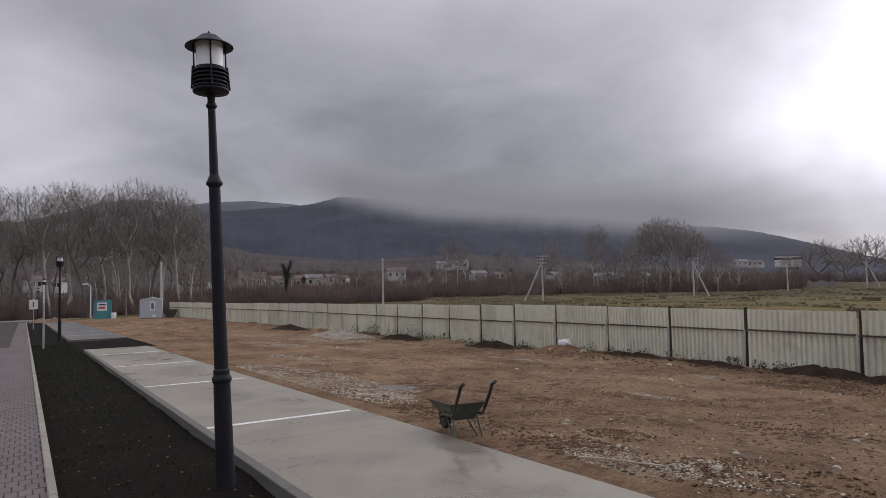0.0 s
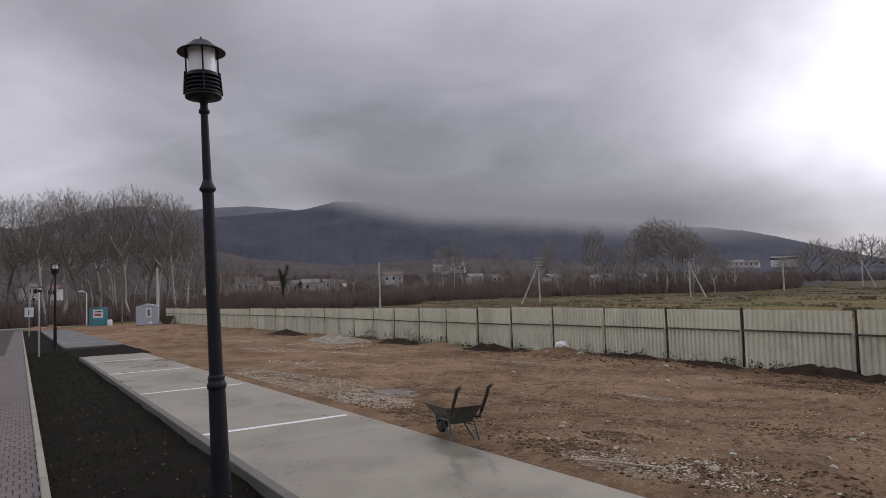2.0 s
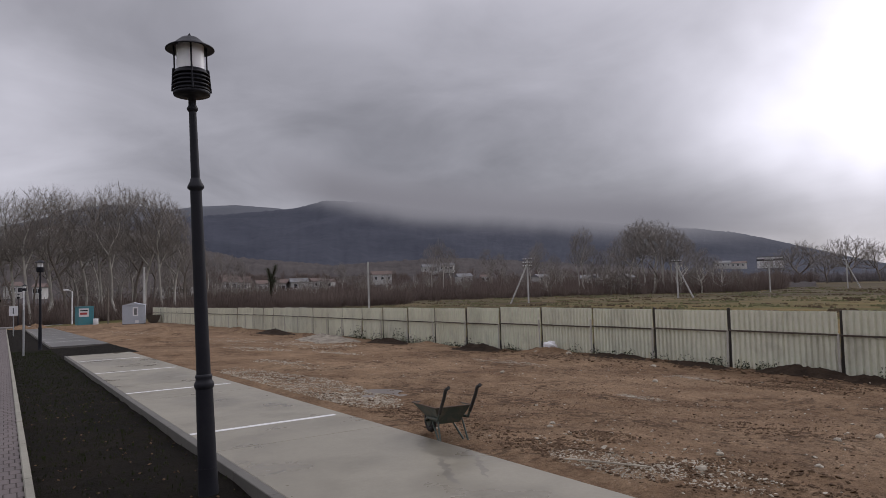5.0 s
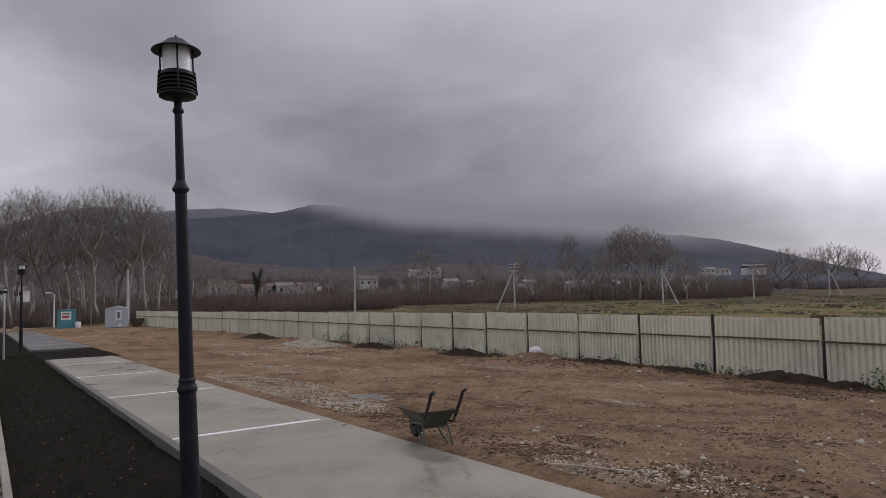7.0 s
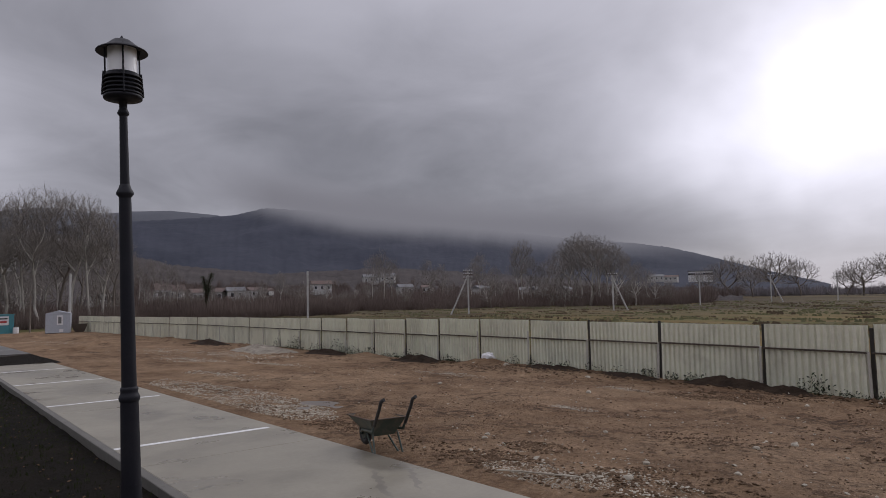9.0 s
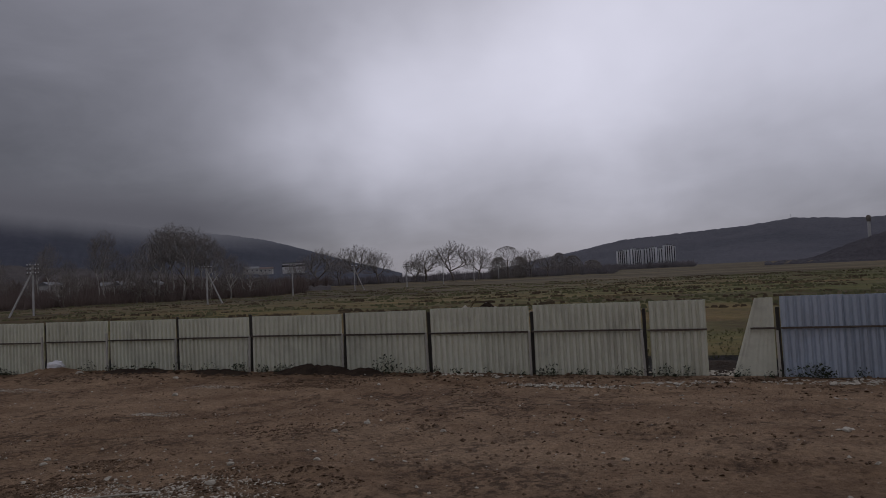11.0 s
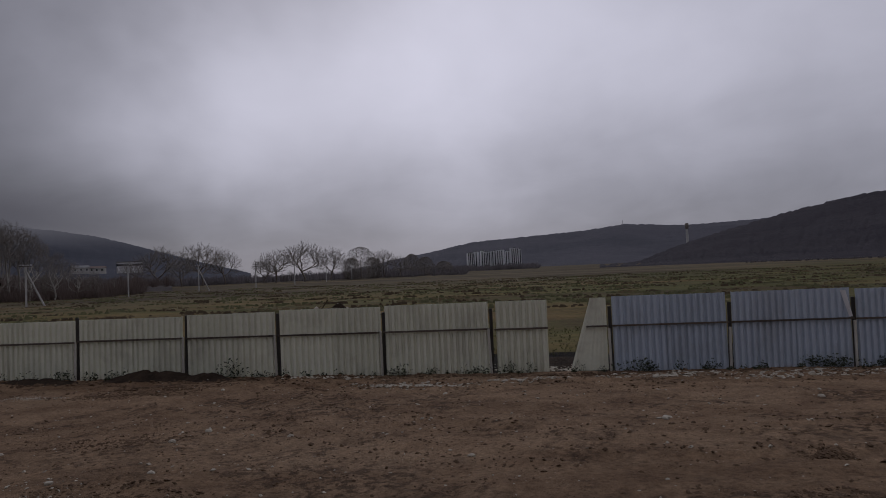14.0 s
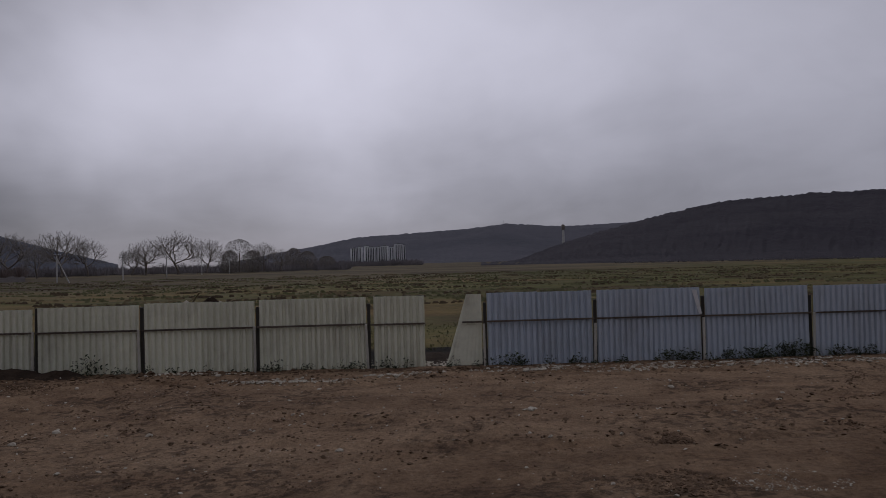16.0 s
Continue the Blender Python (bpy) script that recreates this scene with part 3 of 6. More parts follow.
def lamp_post():
    ob = thing("street_lamp", Matrix(), "black metal street lamp with louvred lantern and round cap", "street lamp", "street lamps")
    part("base", lathe([(0.125, -0.24), (0.125, -0.15), (0.10, -0.13), (0.09, -0.10), (0.086, 0.13)]), M_BLACK, ob)
    part("lower_pole", lathe([(0.084, 0.12), (0.076, 0.85)]), M_BLACK, ob)
    part("collar", lathe([(0.074, 0.84), (0.086, 0.86), (0.09, 0.885), (0.083, 0.905), (0.074, 0.92), (0.072, 0.94), (0.078, 0.955), (0.071, 0.975), (0.064, 0.98)]), M_BLACK, ob)
    part("middle_pole", lathe([(0.064, 0.97), (0.052, 2.68)]), M_BLACK, ob)
    part("collar", lathe([(0.05, 2.66), (0.052, 2.69), (0.076, 2.715), (0.074, 2.735), (0.055, 2.77), (0.046, 2.80), (0.036, 2.815)]), M_BLACK, ob)
    part("upper_pole", lathe([(0.041, 2.80), (0.033, 3.50)]), M_BLACK, ob)
    part("collar", lathe([(0.034, 3.44), (0.05, 3.46), (0.051, 3.475), (0.038, 3.50), (0.034, 3.52)]), M_BLACK, ob)
    head = part("lantern_body", lathe([(0.034, 3.50), (0.036, 3.575), (0.10, 3.585), (0.165, 3.60), (0.168, 3.625), (0.145, 3.64), (0.142, 3.835), (0.13, 3.84)]), M_BLACK, ob)
    for k in range(5):
        z = 3.645 + k * 0.038
        part("louvre", lathe([(0.14, z), (0.166, z - 0.012), (0.172, z - 0.004), (0.146, z + 0.022)]), M_BLACK, head)
    part("lens", lathe([(0.125, 3.80), (0.125, 4.09)]), M_LENS, head, "frosted white glass cylinder")
    for k in range(4):
        a = radians(80 + 90 * k)
        part("bar", tube(bmesh.new(), (0.145 * math.cos(a), 0.145 * math.sin(a), 3.80), (0.145 * math.cos(a), 0.145 * math.sin(a), 4.09), 0.008, n=6), M_BLACK, head)
    for k in range(4):
        a = radians(80 + 90 * k)
        part("strap", tube(bmesh.new(), (0.174 * math.cos(a), 0.174 * math.sin(a), 3.63), (0.158 * math.cos(a), 0.158 * math.sin(a), 3.85), 0.009, n=6), M_BLACK, head)
    part("cap", lathe([(0.13, 4.075), (0.215, 4.035), (0.224, 4.04), (0.218, 4.05), (0.155, 4.085), (0.12, 4.115), (0.08, 4.15), (0.04, 4.165), (0.016, 4.17), (0.012, 4.185), (0.004, 4.20)]), M_BLACK, head, "round black cap with a small knob")
    return ob


LAMP_X, LAMP_Y = 1.245, 3.76
lamp = lamp_post()
lamp.matrix_basis = pose(LAMP_X, LAMP_Y, -0.114, -0.96, -1.57, 0) @ Matrix.Scale(0.95, 4)
for y in (33.5, 62.5, 91.5):
    copy_thing(lamp, pose(1.12, y, street_z(y) + 0.03, 0, 0, 20))


# ---- fence ----
POSTS = [5.22, 7.91, 10.22, 12.56, 14.93, 17.2, 19.33, 21.65, 23.9, 26.3, 28.5, 30.85, 32.8, 35.0, 37.3, 39.6, 41.9, 44.0, 46.2, 48.1, 50.3]
while POSTS[-1] < 85:
    POSTS.append(POSTS[-1] + random.uniform(2.1, 2.35))
POSTS = [-22.3, -19.7, -17.15, -14.65, -12.12, -9.53, -7.0, -4.5, -1.91, 0.53, 2.99] + POSTS
FENCE_X = 14.94


def top_z(y):
    return float(np.interp(y, [-20, -5, 0, 3, 5, 15, 24, 42, 59, 86], [0.82, 0.83, 0.82, 0.78, 0.74, 0.72, 0.61, 0.47, 0.27, 0.08]))


def sheet_mesh(ribs, skew=0.0):
    """A profiled sheet, ribs * 0.137 m wide and 1 m high, x towards the yard."""
    pts, p = [], 0.137
    for k in range(ribs):
        pts += [(k * p, 0.0), (k * p + 0.034, 0.0), (k * p + 0.058, -0.05), (k * p + 0.113, -0.05)]
    pts.append((ribs * p, 0.0))
    verts, faces, n, w = [], [], len(pts), ribs * p
    for z in (0.0, 1.0):
        for t in (0.0, 0.003):
            for y, x in pts:
                verts.append((x + t, y * (1 - skew * z) + skew * z * w, z))
    for k in range(n - 1):
        faces += [(k, 2 * n + k, 2 * n + k + 1, k + 1), (n + k, n + k + 1, 3 * n + k + 1, 3 * n + k),
                  (2 * n + k, 3 * n + k, 3 * n + k + 1, 2 * n + k + 1), (k, k + 1, n + k + 1, n + k)]
    faces += [(0, n, 3 * n, 2 * n), (n - 1, 3 * n - 1, 4 * n - 1, 2 * n + n - 1)]
    me = bpy.data.meshes.new("sheet")
    me.from_pydata(verts, [], faces)
    return me


def build_fence():
    fence = thing("fence", Matrix(), "site fence of cream and pale blue profiled steel sheets on posts", "fence", kind="structure")
    meshes = {}

    def sheet(y0, y1, z0, z1, mat, skew=0.0, lean=0.0):
        ribs = max(1, round((y1 - y0) / 0.137))
        key = (ribs, mat.name, skew)
        if key not in meshes:
            meshes[key] = sheet_mesh(ribs, skew)
            meshes[key].materials.append(mat)
        ob = new("sheet", meshes[key])
        ob.parent = fence
        ob.location = (FENCE_X + random.uniform(-0.008, 0.008), y0, z0)
        ob.scale = (1, (y1 - y0) / (ribs * 0.137), z1 - z0)
        ob.rotation_euler = (radians(lean + random.uniform(-0.35, 0.35)), radians(random.uniform(-1.2, 1.2)), 0)

    def rail(y0, y1, z):
        part("rail", boxed(FENCE_X - 0.085, y0, z - 0.02, FENCE_X - 0.053, y1, z + 0.018, bevel=0.003), M_RAIL, fence)

    post, stub = None, None
    for y in POSTS:
        h = top_z(y)
        # posts are widened and near black so the gaps read dark
        p = part("post", boxed(-0.022, -0.036, -0.4, 0.022, 0.036, 1.42, bevel=0.006), M_POST, fence) if post is None else new("post", post.data)
        post = post or p
        p.parent = fence
        p.location = (FENCE_X + 0.03, y + random.uniform(-0.02, 0.02), fence_z(y) + random.uniform(-0.05, 0.05))
        p.rotation_euler = (radians(random.uniform(-1, 1)), radians(random.uniform(-1, 1)), 0)
        p = part("stub", boxed(-0.02, -0.025, -0.3, 0.02, 0.025, 1.0, bevel=0.005), M_STUB, fence, "light steel pipe stub") if stub is None else new("stub", stub.data)
        stub = stub or p
        p.parent = fence
        p.location = (FENCE_X - 0.085, y + random.uniform(0.015, 0.035), fence_z(y) + random.uniform(-0.12, 0.05))
        p.rotation_euler = (radians(random.uniform(-2, 2)), radians(random.uniform(-2, 2)), 0)
    for y0, y1 in zip(POSTS, POSTS[1:]):
        mid = (y0 + y1) / 2
        mat = M_BLUE if mid < -4.5 else M_CREAM
        gap = 0.045 if y1 < 17 else 0.065
        a, b = y0 + gap + random.uniform(0, 0.02), y1 - gap - random.uniform(0, 0.02)
        top, low = top_z(mid) + random.uniform(-0.015, 0.015), fence_z(mid) - 0.06 + random.uniform(-0.04, 0.03)
        rz = float(np.interp(mid, [-13, 7, 14, 21, 43, 86], [0.20, 0.22, 0.16, 0.06, -0.05, -0.55])) + random.uniform(-0.01, 0.01)
        if abs(y0 + 4.5) < 0.01:      # the broken panel: one slanting strip, a gap and one whole sheet
            strip(fence, -4.43, low + 0.05, top)
            sheet(-3.15, -2.02, low, top, mat)
            rail(-3.16, -1.97, rz), rail(-4.46, -3.98, rz)
            continue
        cut = a + (b - a) * random.choice((0.5, 0.46, 0.52, 0.6))
        sheet(a, cut + 0.02, low, top, mat)
        sheet(cut, b, low + random.uniform(-0.03, 0.03), top + random.uniform(-0.012, 0.012), mat)
        rail(a - 0.03, b + 0.03, rz)


def strip(fence, y, z0, z1):
    """A sheet cut on a slant, wide at its foot."""
    n, verts, faces = 16, [], []
    for k in range(n + 1):
        u = k / n
        for t in (0.0, 0.003):
            for z, wide in ((z0, 0.82), (z1, 0.34)):
                d = u * wide
                ph = (d / 0.115) % 1.0
                verts.append((FENCE_X + t - (0.013 if 0.5 < ph < 0.9 else 0.0) - 0.05 * u * (z == z0), y + d, z))
    for k in range(n):
        i = 4 * k
        faces += [(i, i + 1, i + 5, i + 4), (i + 2, i + 6, i + 7, i + 3), (i + 1, i + 3, i + 7, i + 5), (i, i + 4, i + 6, i + 2)]
    faces += [(0, 2, 3, 1), (4 * n, 4 * n + 1, 4 * n + 3, 4 * n + 2)]
    ob = raw("sheet", verts, faces, M_CREAM, fence)
    ob["label"] = "cream sheet cut on a slant beside the gap"


build_fence()


def bent_corner():
    fence = bpy.data.objects["fence"]
    bm = bmesh.new()
    pts = [(-0.045, -9.26, 0.80), (-0.10, -9.35, 0.79), (-0.10, -9.47, 0.24), (-0.045, -9.42, 0.24)]
    lo, hi = [bm.verts.new((FENCE_X + x, y, z)) for x, y, z in pts], [bm.verts.new((FENCE_X + x - 0.004, y, z)) for x, y, z in pts]
    bm.faces.new(lo), bm.faces.new(hi[::-1])
    for k in range(4):
        bm.faces.new((lo[k], hi[k], hi[(k + 1) % 4], lo[(k + 1) % 4]))
    part("bent_corner", bm, M_WPLATE, fence, "bent pale sheet corner folded towards the yard")


bent_corner()


# ---- wheelbarrow: built with the wheel towards +y ----
def wheelbarrow():
    ob = thing("wheelbarrow", Matrix(), "worn green steel wheelbarrow with black grips beside the slab", "wheelbarrow")
    bm = bmesh.new()
    lo = [(-0.14, -0.16), (0.14, -0.16), (0.12, 0.14), (-0.12, 0.14)]
    hi = [(-0.25, -0.27), (0.25, -0.27), (0.21, 0.47), (-0.21, 0.47)]
    zb, zt = 0.19, (0.385, 0.385, 0.345, 0.345)
    rings = []
    for grow, up in ((0.0, 0.0), (-0.012, 0.014)):
        rings.append([bm.verts.new((x * (1 + grow), y * (1 + grow), zb + up)) for x, y in lo])
        rings.append([bm.verts.new((x * (1 + grow), y * (1 + grow), z)) for (x, y), z in zip(hi, zt)])
    for k in range(4):
        j = (k + 1) % 4
        bm.faces.new((rings[0][k], rings[0][j], rings[1][j], rings[1][k]))
        bm.faces.new((rings[2][j], rings[2][k], rings[3][k], rings[3][j]))
        bm.faces.new((rings[1][k], rings[1][j], rings[3][j], rings[3][k]))
    bm.faces.new(rings[0][::-1]), bm.faces.new(rings[2])
    bmesh.ops.bevel(bm, geom=list(bm.edges), offset=0.008, segments=2, affect="EDGES")
    tray = part("tray", bm, M_GREEN, ob)
    load = bmesh.new()
    bmesh.ops.create_grid(load, x_segments=10, y_segments=14, size=1.0)
    for v in load.verts:
        u, w = v.co.x, v.co.y
        v.co = Vector((u * (0.225 - 0.02 * w), 0.10 + 0.345 * w, 0.360 - 0.018 * w + 0.070 * (1 - u * u) * (1 - w * w) + 0.022 * noise.noise(Vector((u * 3, w * 4, 1)))))
    part("load", load, M_DIRT, tray, "brown soil filling the tray")
    rim = bmesh.new()
    pts = [(x, y, z) for (x, y), z in zip(hi, zt)]
    bent(rim, pts + pts[:1], 0.008)
    part("rim", rim, M_RUST, tray, "rust-brown rolled rim")
    for s in (-1, 1):
        bm = bmesh.new()
        bent(bm, [(0.05 * s, 0.38, 0.15), (0.17 * s, 0.10, 0.225), (0.21 * s, -0.25, 0.26), (0.215 * s, -0.44, 0.53)], 0.015)
        tube_part = part("handle_tube", bm, M_GREEN, ob)
        bm = bmesh.new()
        bent(bm, [(0.212 * s, -0.30, 0.33), (0.215 * s, -0.44, 0.53), (0.215 * s, -0.475, 0.60), (0.215 * s, -0.55, 0.635)], 0.020)
        part("grip", bm, M_RUBBER, tube_part, "black rubber grip")
        bm = bmesh.new()
        bent(bm, [(0.17 * s, -0.17, 0.23), (0.19 * s, -0.27, 0.0), (0.175 * s, -0.20, -0.005), (0.13 * s, 0.06, 0.2)], 0.012)
        part("leg", bm, M_GREEN, ob)
    n, ring = 24, []
    bm = bmesh.new()
    for k in range(n):
        a = 2 * math.pi * k / n
        ring.append([bm.verts.new((0.035 * math.cos(b), 0.36 + (0.105 + 0.035 * math.sin(b)) * math.cos(a), 0.14 + (0.105 + 0.035 * math.sin(b)) * math.sin(a))) for b in (2 * math.pi * i / 8 for i in range(8))])
    for k in range(n):
        for i in range(8):
            bm.faces.new((ring[k][i], ring[k][(i + 1) % 8], ring[(k + 1) % n][(i + 1) % 8], ring[(k + 1) % n][i])).smooth = True
    wheel = part("tyre", bm, M_RUBBER, ob)
    bm = bmesh.new()
    tube(bm, (-0.03, 0.36, 0.14), (0.03, 0.36, 0.14), 0.07, n=16), tube(bm, (-0.08, 0.36, 0.14), (0.08, 0.36, 0.14), 0.014)
    part("hub", bm, M_GREEN, wheel)
    return ob


barrow = wheelbarrow()
barrow.matrix_basis = pose(3.85, 3.99, ground_z(4.1, 4.0), 0, 0, -8) @ Matrix.Diagonal((0.86, 1, 1, 1))


# ---- power poles ----
def power_pole(x, y, h, strut=None, arms=1):
    z = ground_z(x, y)
    turn = -math.degrees(math.atan2(x + 0.2, y + 2.4))
    ob = thing("power_pole", pose(x, y, z, 0, 0, turn), "pale concrete power pole" + (" with a slanting prop" if strut else ""), "power pole", "power poles")
    part("mast", boxed(-0.13, -0.13, -0.3, 0.13, 0.13, h, bevel=0.02), M_CONPOLE, ob)
    if strut:
        bm = bmesh.new()
        tube(bm, (strut, 0, -0.2), (0.0, -0.15, h * 0.88), 0.15, 0.12, 6)
        part("prop", bm, M_CONPOLE, ob)
    for k in range(arms):
        zz = h - 0.15 - 0.55 * k
        arm = part("crossarm", boxed(-0.75, -0.22, zz - 0.05, 0.75, -0.14, zz + 0.05, bevel=0.01), M_RAIL, ob)
        for s in (-0.65, -0.3, 0.3, 0.65):
            part("insulator", lathe([(0.04, 0), (0.07, 0.06), (0.05, 0.16), (0.03, 0.2)], 8), M_WPLATE, arm).location = (s, -0.18, zz + 0.05)


def polar(az, d):
    return -0.2 + d * math.sin(radians(az)), -2.4 + d * math.cos(radians(az))


for az, d, h, strut, arms in ((26.7, 96, 6.9, None, 0), (40.2, 108, 7.0, -2.9, 3), (52.2, 110, 5.9, 2.3, 1), (58.9, 146, 6.3, None, 1),
                              (64.0, 170, 6.2, 2.4, 1), (68.4, 182, 6.3, None, 2), (71.5, 215, 6.4, None, 1), (74.1, 245, 6.4, None, 1), (76.2, 280, 6.4, None, 1),
                              (77.9, 318, 6.4, None, 0), (79.2, 360, 6.4, None, 0), (80.3, 400, 6.4, None, 0), (81.3, 440, 6.4, None, 0)):
    power_pole(*polar(az, d), h, strut, arms)


# ---- hills: polar sheets with a ridge given by azimuth and elevation ----
def hill(name, ridge, near, far, mat, label, rag=1.0, seed=0.0):
    a0, a1 = ridge[0][0], ridge[-1][0]
    na, nr = int((a1 - a0) * 5), 22
    verts, faces = [], []
    for i in range(na + 1):
        az = a0 + (a1 - a0) * i / na
        el = float(np.interp(az, [p[0] for p in ridge], [p[1] for p in ridge]))
        for j in range(nr + 5):
            u = j / nr
            d = near + (far - near) * u
            s = (u * u * (3 - 2 * u) if u <= 1 else 1 - 0.9 * (u - 1) * 4) * (el + 0.12) - 0.12
            v = Vector((az * 0.09 + seed, d * 0.0022, seed))
            mid = 1 - abs(2 * min(u, 1) - 1)
            relief = noise.fractal(v * 1.5, 1.0, 2.0, 5) * 0.16 * el * mid
            tree = noise.noise(Vector((az * 4.1, d * 0.02, seed))) * 3.0 * rag * min(u * 3, 1)
            z = d * math.tan(radians(s + relief)) + tree - 4 * (j == 0) + 1.5 * min(u, 1)
            x, y = polar(az, d)
            verts.append((x, y, z))
    w = nr + 5
    for i in range(na):
        for j in range(w - 1):
            faces.append((i * w + j, i * w + j + 1, (i + 1) * w + j + 1, (i + 1) * w + j))
    ob = raw(name, verts, faces, mat, smooth=True)
    return tagged(ob, label, "hill", kind="structure")


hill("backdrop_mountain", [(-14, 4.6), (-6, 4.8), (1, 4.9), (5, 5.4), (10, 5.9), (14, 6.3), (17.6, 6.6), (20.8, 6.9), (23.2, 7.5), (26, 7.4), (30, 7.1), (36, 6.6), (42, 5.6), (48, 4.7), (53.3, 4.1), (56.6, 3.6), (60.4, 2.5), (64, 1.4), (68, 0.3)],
     700, 2300, M_FOREST, "dark forested mountain slope under low cloud, blued by painted haze", 1.0, 3.3)
hill("backdrop_far_ridge", [(-10, 4.8), (-1, 5.0), (2, 5.8), (5, 6.8), (8, 7.1), (11, 6.7), (13, 7.0), (16, 7.15), (19.4, 6.9), (23, 6.0), (30, 5.0)], 2600, 3600, M_FARHILL, "pale distant ridge with mist put into its colour", 0.5, 8.1)
hill("backdrop_hill", [(76, 0.2), (80, 1.0), (83.1, 1.5), (86.5, 2.15), (90.4, 2.4), (96, 2.7), (99.2, 3.05), (103.9, 2.7), (108.4, 2.8), (113, 3.0), (120, 2.8)], 1100, 2600, M_MIDHILL, "wooded grey-brown hill beyond the meadow, paled by painted haze", 1.0, 5.5)
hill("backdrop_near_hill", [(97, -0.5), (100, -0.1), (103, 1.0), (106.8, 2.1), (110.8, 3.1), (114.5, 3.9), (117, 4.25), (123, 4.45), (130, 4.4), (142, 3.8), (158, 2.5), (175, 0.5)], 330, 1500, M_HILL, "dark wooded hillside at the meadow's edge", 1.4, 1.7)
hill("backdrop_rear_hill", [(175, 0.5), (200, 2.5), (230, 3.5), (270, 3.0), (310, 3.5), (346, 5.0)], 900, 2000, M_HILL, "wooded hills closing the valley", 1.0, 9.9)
M_SCRUBLAND = grainy("brown_scrub_slope", (0.048, 0.042, 0.042), (0.100, 0.088, 0.083), 0.03, 0.35, 0.97, bumps=0.9, depth=1.0)
SLOPE = [(-14, 5.0), (0, 5.2), (3, 5.5), (6, 5.5), (10, 4.9), (13, 3.7), (16, 2.9), (24, 2.1), (33, 2.5), (40, 2.0), (47, 1.4), (53, 0.6), (58, -0.1), (62, -0.4)]
hill("backdrop_scrub_slope", SLOPE, 190, 650, M_SCRUBLAND, "brown winter scrub slope below the mountain", 0.5, 4.4)


def slope_z(az, d):
    el = float(np.interp(az, [p[0] for p in SLOPE], [p[1] for p in SLOPE]))
    if az > 72:
        return -1.4
    u = min(max((d - 190) / 460, 0), 1)
    return d * math.tan(radians(u * u * (3 - 2 * u) * (el + 0.12) - 0.12)) + 1.5 * u - 0.5


# ---- low cloud lying on the mountain ----
def cloud_material():
    m, nd, lk, b = material("low_cloud", (0.8, 0.8, 0.82), 1.0)
    nd.remove(b)
    out = nd["Material Output"]
    em, tr, mx = nd.new("ShaderNodeEmission"), nd.new("ShaderNodeBsdfTransparent"), nd.new("ShaderNodeMixShader")
    em.inputs[0].default_value, em.inputs[1].default_value = (0.185, 0.184, 0.205, 1), 1.0
    rise = nd.new("ShaderNodeAttribute"); rise.attribute_name = "rise"
    wisp = tex_noise(nd, lk, place(nd), 0.0022, 5, 0.55, 0.6)
    h = nd.new("ShaderNodeMath"); h.operation = "MULTIPLY_ADD"; h.inputs[1].default_value = 0.55
    lk.new(wisp, h.inputs[0]); lk.new(rise.outputs["Fac"], h.inputs[2])
    low = nd.new("ShaderNodeMapRange"); low.interpolation_type = "SMOOTHSTEP"
    low.inputs["From Min"].default_value, low.inputs["From Max"].default_value = 0.26, 0.66
    lk.new(h.outputs[0], low.inputs["Value"])
    top = nd.new("ShaderNodeMapRange"); top.interpolation_type = "SMOOTHSTEP"
    for k, v in zip(("From Min", "From Max", "To Min", "To Max"), (0.45, 1.0, 1.0, 0.0)):
        top.inputs[k].default_value = v
    lk.new(rise.outputs["Fac"], top.inputs["Value"])
    side = nd.new("ShaderNodeAttribute"); side.attribute_name = "thick"
    al = nd.new("ShaderNodeMath"); al.operation = "MULTIPLY"; lk.new(low.outputs[0], al.inputs[0]); lk.new(top.outputs[0], al.inputs[1])
    al2 = nd.new("ShaderNodeMath"); al2.operation = "MULTIPLY"; lk.new(al.outputs[0], al2.inputs[0]); lk.new(side.outputs["Fac"], al2.inputs[1])
    lk.new(al2.outputs[0], mx.inputs[0]); lk.new(tr.outputs[0], mx.inputs[1]); lk.new(em.outputs[0], mx.inputs[2])
    lk.new(mx.outputs[0], out.inputs[0])
    return m


def cloud_bank():
    verts, faces, thick, rise, n = [], [], [], [], 60
    for i in range(n + 1):
        az = 17 + 46 * i / n
        d = 1250 + 30 * math.sin(i * 0.9)
        lift = float(np.interp(az, [17, 21, 24, 30, 42, 52, 63], [6.7, 6.3, 5.8, 4.7, 3.3, 2.5, 1.6]))
        for k in range(9):
            el = lift + 6.0 * k / 8
            x, y = polar(az, d)
            verts.append((x, y, d * math.tan(radians(el))))
            rise.append(k / 8)
            thick.append(min(1.0, max(0.0, (az - 17) / 7)) * min(1.0, max(0.0, (63 - az) / 12)) * min(1.0, k / 2.5))
    for i in range(n):
        for k in range(8):
            a = i * 9 + k
            faces.append((a, a + 9, a + 10, a + 1))
    ob = raw("backdrop_cloud", verts, faces, cloud_material(), smooth=True)
    at = ob.data.attributes.new("thick", "FLOAT", "POINT")
    at.data.foreach_set("value", thick)
    at = ob.data.attributes.new("rise", "FLOAT", "POINT")
    at.data.foreach_set("value", rise)
    tagged(ob, "low grey cloud lying on the mountain top", "cloud", kind="structure")


cloud_bank()


